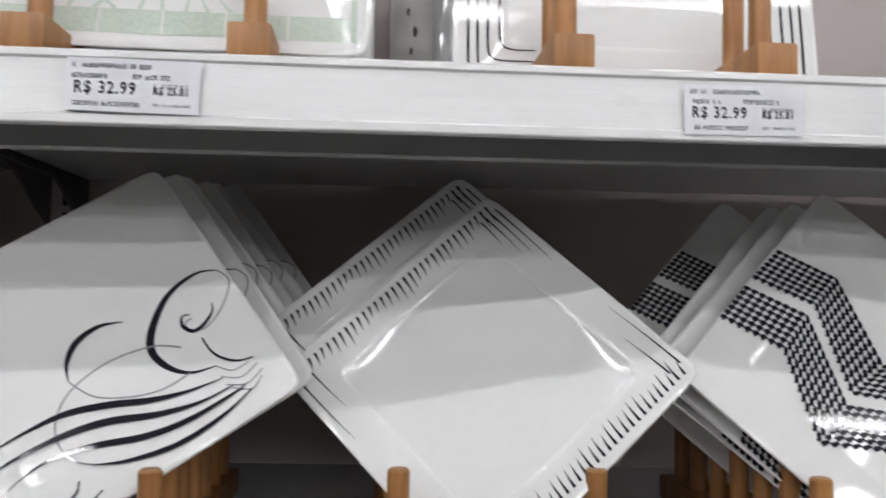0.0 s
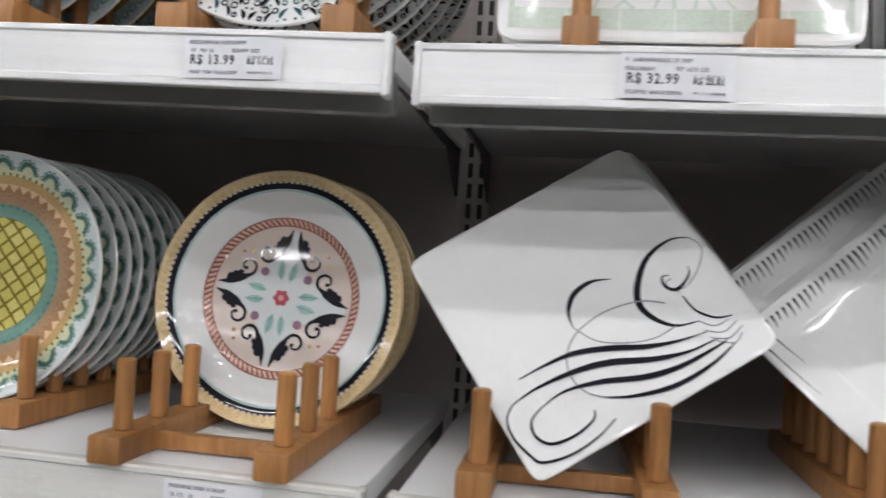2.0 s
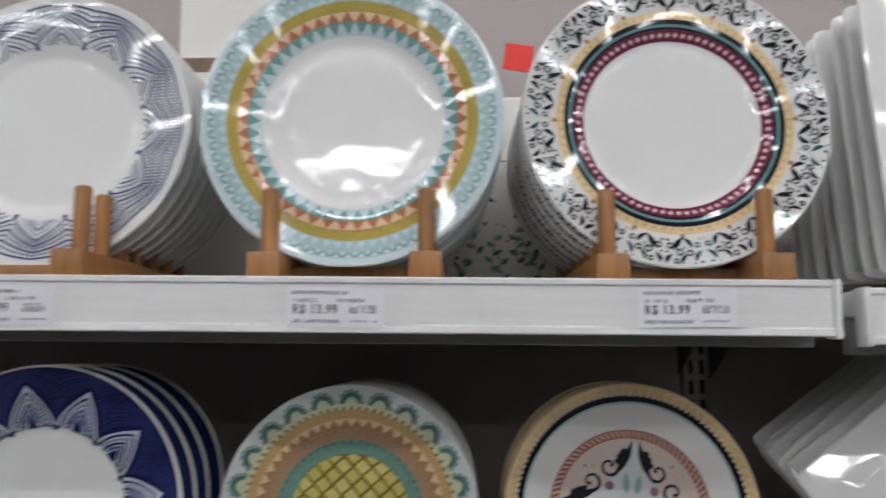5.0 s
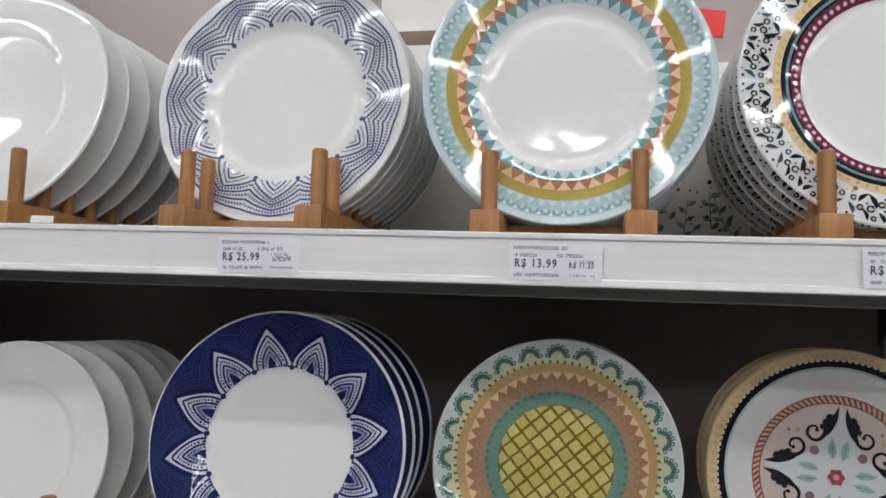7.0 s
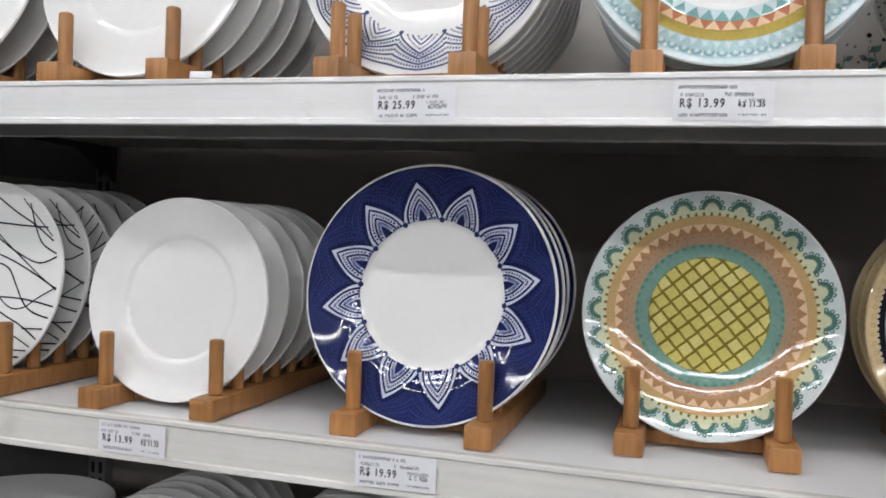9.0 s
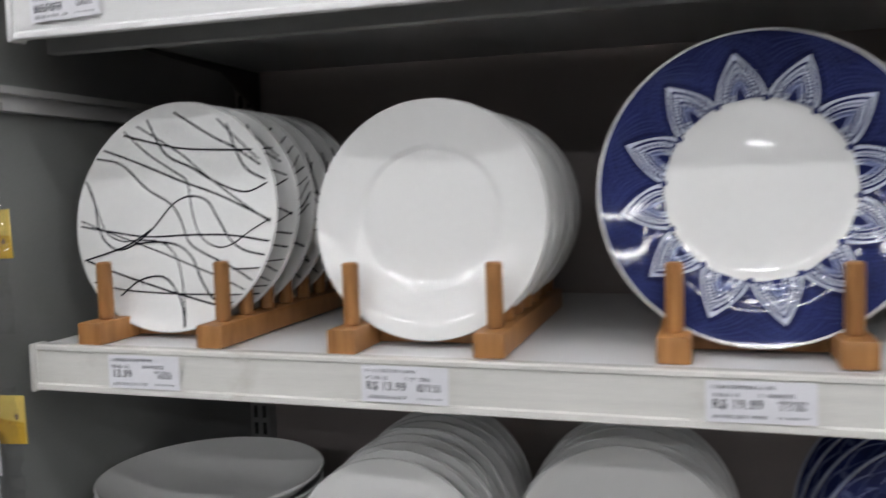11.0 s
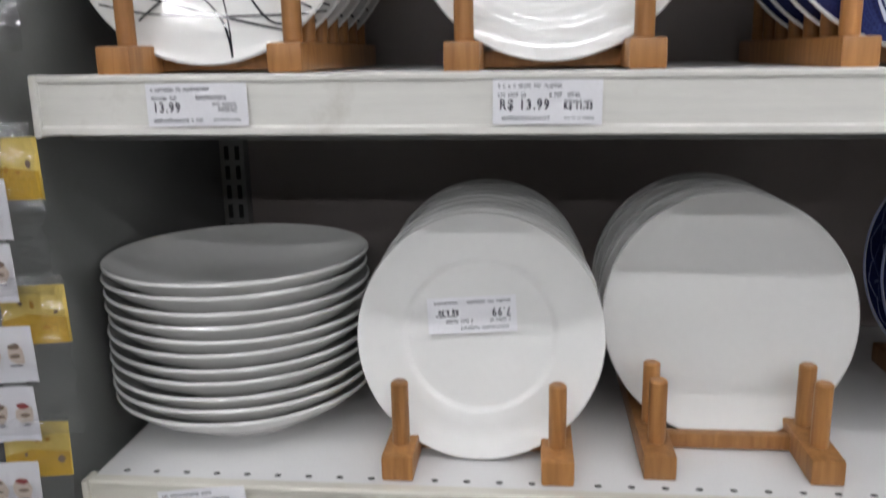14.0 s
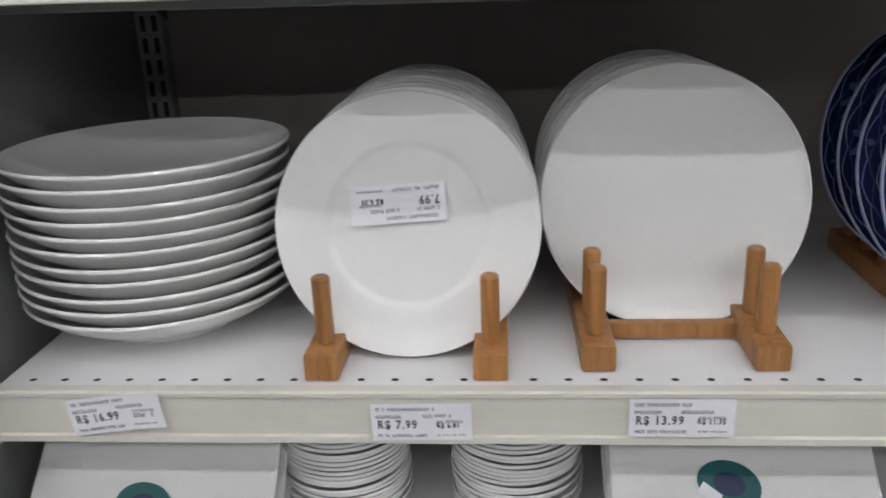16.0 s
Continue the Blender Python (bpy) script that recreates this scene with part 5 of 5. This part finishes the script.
price_label(pose(-1.326, RF - 0.001, ZC - 0.006, 0, -7.5, 0), "R$ 16.99", 30, curl=0.02)
# the label stuck upside down on the front dessert plate
top = facing(-1.047, 0.044 + PITCH * 0.5 + 0.1125 * math.sin(radians(10.5)), ZC + 0.001 + 0.1125 * math.cos(radians(10.5)), 10.5)
price_label(top @ pose(0.034, 0.005, 0.0028) @ pose(0, 0, 0, -90) @ pose(0, 0, 0, 0, 176.5, 0), "7.99", 31, bulk="R$ 6.30")


# ---- behind the top shelf's plates ----
def carton(x0, x1, y0, y1, z0, z1, label):
    ob = thing("carton", label, "box", "cartons behind the plates", m=pose((x0 + x1) / 2, y0, z0))
    w = (x1 - x0) / 2
    b = Build()
    b.box((-w, 0, 0), (w, y1 - y0, z1 - z0), M["carton"], 0.006)
    part("body", b, ob)
    return ob, w


c1, w1 = carton(-0.355, -0.185, 0.375, 0.462, ZA + 0.001, 1.800, "white carton with green sprig print behind the plates")
rnd = random.Random(9)
for i in range(9):
    sp = Build()
    x, z, tilt = -w1 + 0.016 + (2 * w1 - 0.032) * i / 8, rnd.uniform(0.012, 0.075), rnd.uniform(-0.5, 0.5)
    y = -0.0008 - 0.00006 * i
    c, q = math.cos(tilt), math.sin(tilt)
    for k in range(5):
        g = 0.010 * k
        side = -1 if k % 2 else 1
        bx, bz = x + g * q, z + g * c
        ex, ez = bx + side * 0.011 * c + 0.006 * q, bz - side * 0.011 * q + 0.008 * c
        nx, nz = (ez - bz) * 0.26, -(ex - bx) * 0.26
        mx, mz = (bx + ex) / 2, (bz + ez) / 2
        sp.add([(bx, y, bz), (mx + nx, y, mz + nz), (ex, y, ez), (mx - nx, y, mz - nz)], [(0, 1, 2, 3)], M[("green", "sea", "teal")[(i + k) % 3]])
    sp.add([(x - 0.0007, y, z), (x + 0.0007, y, z), (x + 0.048 * q + 0.0004, y, z + 0.048 * c), (x + 0.048 * q - 0.0004, y, z + 0.048 * c)], [(0, 1, 2, 3)], M["cardboard"])
    part("printed_sprig", sp, c1, "green leafy sprig", smooth=False)
fl = Build()
for i in range(60):
    x, z, r = rnd.uniform(-w1 + 0.01, w1 - 0.01), rnd.uniform(0.008, 0.15), rnd.uniform(0.0012, 0.0034)
    fl.add([(x + r * math.cos(k), -0.0015, z + r * math.sin(k)) for k in range(6)], [tuple(range(6))], M[("black", "cardboard", "greyline")[i % 3]])
tagged(part("printed_fleck", fl, c1, "small dark flecks", smooth=False), kind="stuff")
ln = Build()
ln.box((-w1 - 0.0005, -0.0008, 0.190), (w1 + 0.0005, 0.001, 0.1915), M["cardboard"])
part("lid_seam", ln, c1, smooth=False)

c2, w2 = carton(-0.690, -0.470, 0.385, 0.462, ZA + 0.001, 2.010, "white carton with a brown strip behind the plates")
st = Build()
st.box((-w2 - 0.001, -0.0012, 0.318), (w2 + 0.001, 0.002, 0.338), M["cardboard"])
part("strip", st, c2, "brown strip", smooth=False)
c3, w3 = carton(0.375, 0.480, 0.385, 0.462, zr(0.43) + 0.001, 1.900, "white carton with rust-brown marks behind the plates")
mk = Build()
for i in range(7):
    x, z, r = -0.032 + 0.004 * (i % 3), 0.03 + 0.022 * i, 0.003 + 0.001 * (i % 2)
    mk.add([(x + r * math.cos(k) * 0.7, -0.0007, z + r * math.sin(k) * 1.6) for k in range(6)], [tuple(range(6))], M["cardboard"])
part("marks", mk, c3, "rust-brown marks", smooth=False)
tg = Build()
tg.box((-0.021, 0, -0.020), (0.021, 0.002, 0.020), M["redtag"], 0.0008)
tagged(part("red_tag", tg, m=pose(-0.222, BACK - 0.0025, 1.895, 0, 8, 0)), "bright red paper tag on the back panel", "tag")


# ---- packets hanging beside the shelves ----
strip = thing("hanging_strip", "clear plastic strip hanging beside the shelving", "hanging strip", m=pose(-1.448, -0.028, 0))
sb = Build()
sb.box((-0.010, 0.0, 0.45), (0.010, 0.0012, 1.95), M["plastic"])
part("strip", sb, strip, smooth=False)


def blob(bd, x, y, z, rx, rz, mat, rnd, n=9):
    """A small uneven printed patch."""
    bd.add([(x + rx * math.cos(6.283 * k / n) * rnd.uniform(0.6, 1), y, z + rz * math.sin(6.283 * k / n) * rnd.uniform(0.6, 1)) for k in range(n)], [tuple(range(n))], M[mat])


def printed_card(name, x0, x1, z0, z1, y, mat, ob, rnd, label):
    """A thin, slightly curled card; returns it and its middle."""
    n, v, f = 6, [], []
    bend = rnd.uniform(0.001, 0.004)
    for back in (0, 0.0007):
        for i in range(n + 1):
            u = i / n
            yy = y - bend * (2 * u - 1) ** 2 + back
            v += [(x0 + (x1 - x0) * u, yy, z0), (x0 + (x1 - x0) * u, yy, z1)]
    k = 2 * (n + 1)
    for i in range(n):
        f += [(2 * i, 2 * i + 2, 2 * i + 3, 2 * i + 1), (k + 2 * i, k + 2 * i + 1, k + 2 * i + 3, k + 2 * i + 2)]
        f += [(2 * i, k + 2 * i, k + 2 * i + 2, 2 * i + 2), (2 * i + 1, 2 * i + 3, k + 2 * i + 3, k + 2 * i + 1)]
    f += [(0, 1, k + 1, k), (2 * n, k + 2 * n, k + 2 * n + 1, 2 * n + 1)]
    c = Build()
    c.add(v, f, M[mat])
    return part(name, c, ob, label)


def packet(z, right, white, yaw, seed):
    """A clear bag on the strip: a yellow header card, a white picture card in front of it, crumpled film round both."""
    rnd = random.Random(seed)
    ob = thing("hanging_packet", "small clear plastic packet with yellow header and white picture card", "packet", "packets on the hanging strip", m=pose(-1.425, -0.036, z, 0, rnd.uniform(-3, 3), yaw))
    r = right + 1.425
    # glare on the upper half is painted as paler yellow; the band below is amber
    h = printed_card("header_card", r - 0.052, r, -0.048, 0.0, 0.0, "yellowglare", ob, rnd, "yellow printed header card")
    a = Build()
    a.add([(r - 0.0515, -0.0045, -0.0475), (r - 0.0005, -0.0045, -0.0475), (r - 0.0005, -0.0045, -0.026), (r - 0.030, -0.0045, -0.022), (r - 0.0515, -0.0045, -0.027)], [(0, 1, 2, 3, 4)], M["yellowcard"])
    part("amber_band", a, h, smooth=False)
    for i in range(5):
        q = Build()
        blob(q, r - 0.008 - 0.009 * i, -0.0049, -0.010 - rnd.uniform(0, 0.028), rnd.uniform(0.002, 0.004), rnd.uniform(0.002, 0.005), ("cardboard", "amber", "amber", "cardboard", "yellowcard")[i], rnd)
        part("print_patch", q, h, smooth=False)
    w = white + 1.419
    for j in range(2):
        top = -0.030 - 0.050 * j
        c = printed_card("picture_card", w - 0.046, w - 0.004 * j, top - 0.047, top, -0.010 - 0.002 * j, "paper", ob, rnd, "small white card with a printed picture")
        for i in range(2):
            for k, (mat, rx, rz, dz) in enumerate((("peachpale", 0.0085, 0.012, -0.022), (("cardboard", "inkred")[(i + j + seed) % 2], 0.0062, 0.0030, -0.015), ("cardboard", 0.0050, 0.0018, -0.023), ("ink_pale", 0.0066, 0.0013, -0.031))):
                q = Build()
                blob(q, w - 0.013 - 0.019 * i + rnd.uniform(-0.001, 0.001), -0.0150 - 0.002 * j - 0.0003 * k, top + dz, rx, rz, mat, rnd)
                part("print_patch", q, c, smooth=False)
    n = 18
    b = Build()
    v, f = [], []
    lo, wide = 0.132, 0.082
    for j in range(n + 1):
        for i in range(n + 1):
            u, t = i / n, j / n
            puff = 0.010 * math.sin(math.pi * u) * math.sin(math.pi * t) ** 0.6 + 0.006 * abs(noise.noise(Vector((u * 7 + seed * 3.1, t * 11, 0.3)))) + 0.003 * noise.noise(Vector((u * 17 + seed, t * 23, 1.7)))
            edge = 0.004 * noise.noise(Vector((t * 9, seed * 1.7, u)))
            v.append((max(r, w) + 0.005 - wide * (1 - u) + edge, -0.017 - puff, 0.012 - t * lo))
    for j in range(n):
        for i in range(n):
            f.append((j * (n + 1) + i, j * (n + 1) + i + 1, (j + 1) * (n + 1) + i + 1, (j + 1) * (n + 1) + i))
    b.add(v, f, M["plastic"])
    part("bag", b, ob, "crinkled clear film")
    return ob


for i, (z, right, white) in enumerate(((1.438, -1.396, -1.412), (1.319, -1.381, -1.402), (1.228, -1.404, -1.396), (1.136, -1.376, -1.394), (1.018, -1.372, -1.393), (0.901, -1.384, -1.402), (0.785, -1.388, -1.404))):
    packet(z, right, white, 4 + 5 * (i % 3), i)
sign = Build()
sign.box((-0.045, -0.001, -0.055), (0.045, 0.001, 0.055), M["paper"], 0.0006)
tagged(part("paper_sign", sign, m=pose(-1.440, -0.044, 1.463, 0, 0, 10)), "blank white card hanging above the packets", "card")
tag = Build()
tag.box((-0.012, -0.0008, 0.0), (0.012, 0.0, 0.0075), M["paper"], 0.0003)
tagged(part("paper_tag", tag, m=pose(-0.922, 0.001, za(-0.922) + 0.0015, -12, 0, 6)), "small white paper tag lying at the shelf's front edge", "tag")
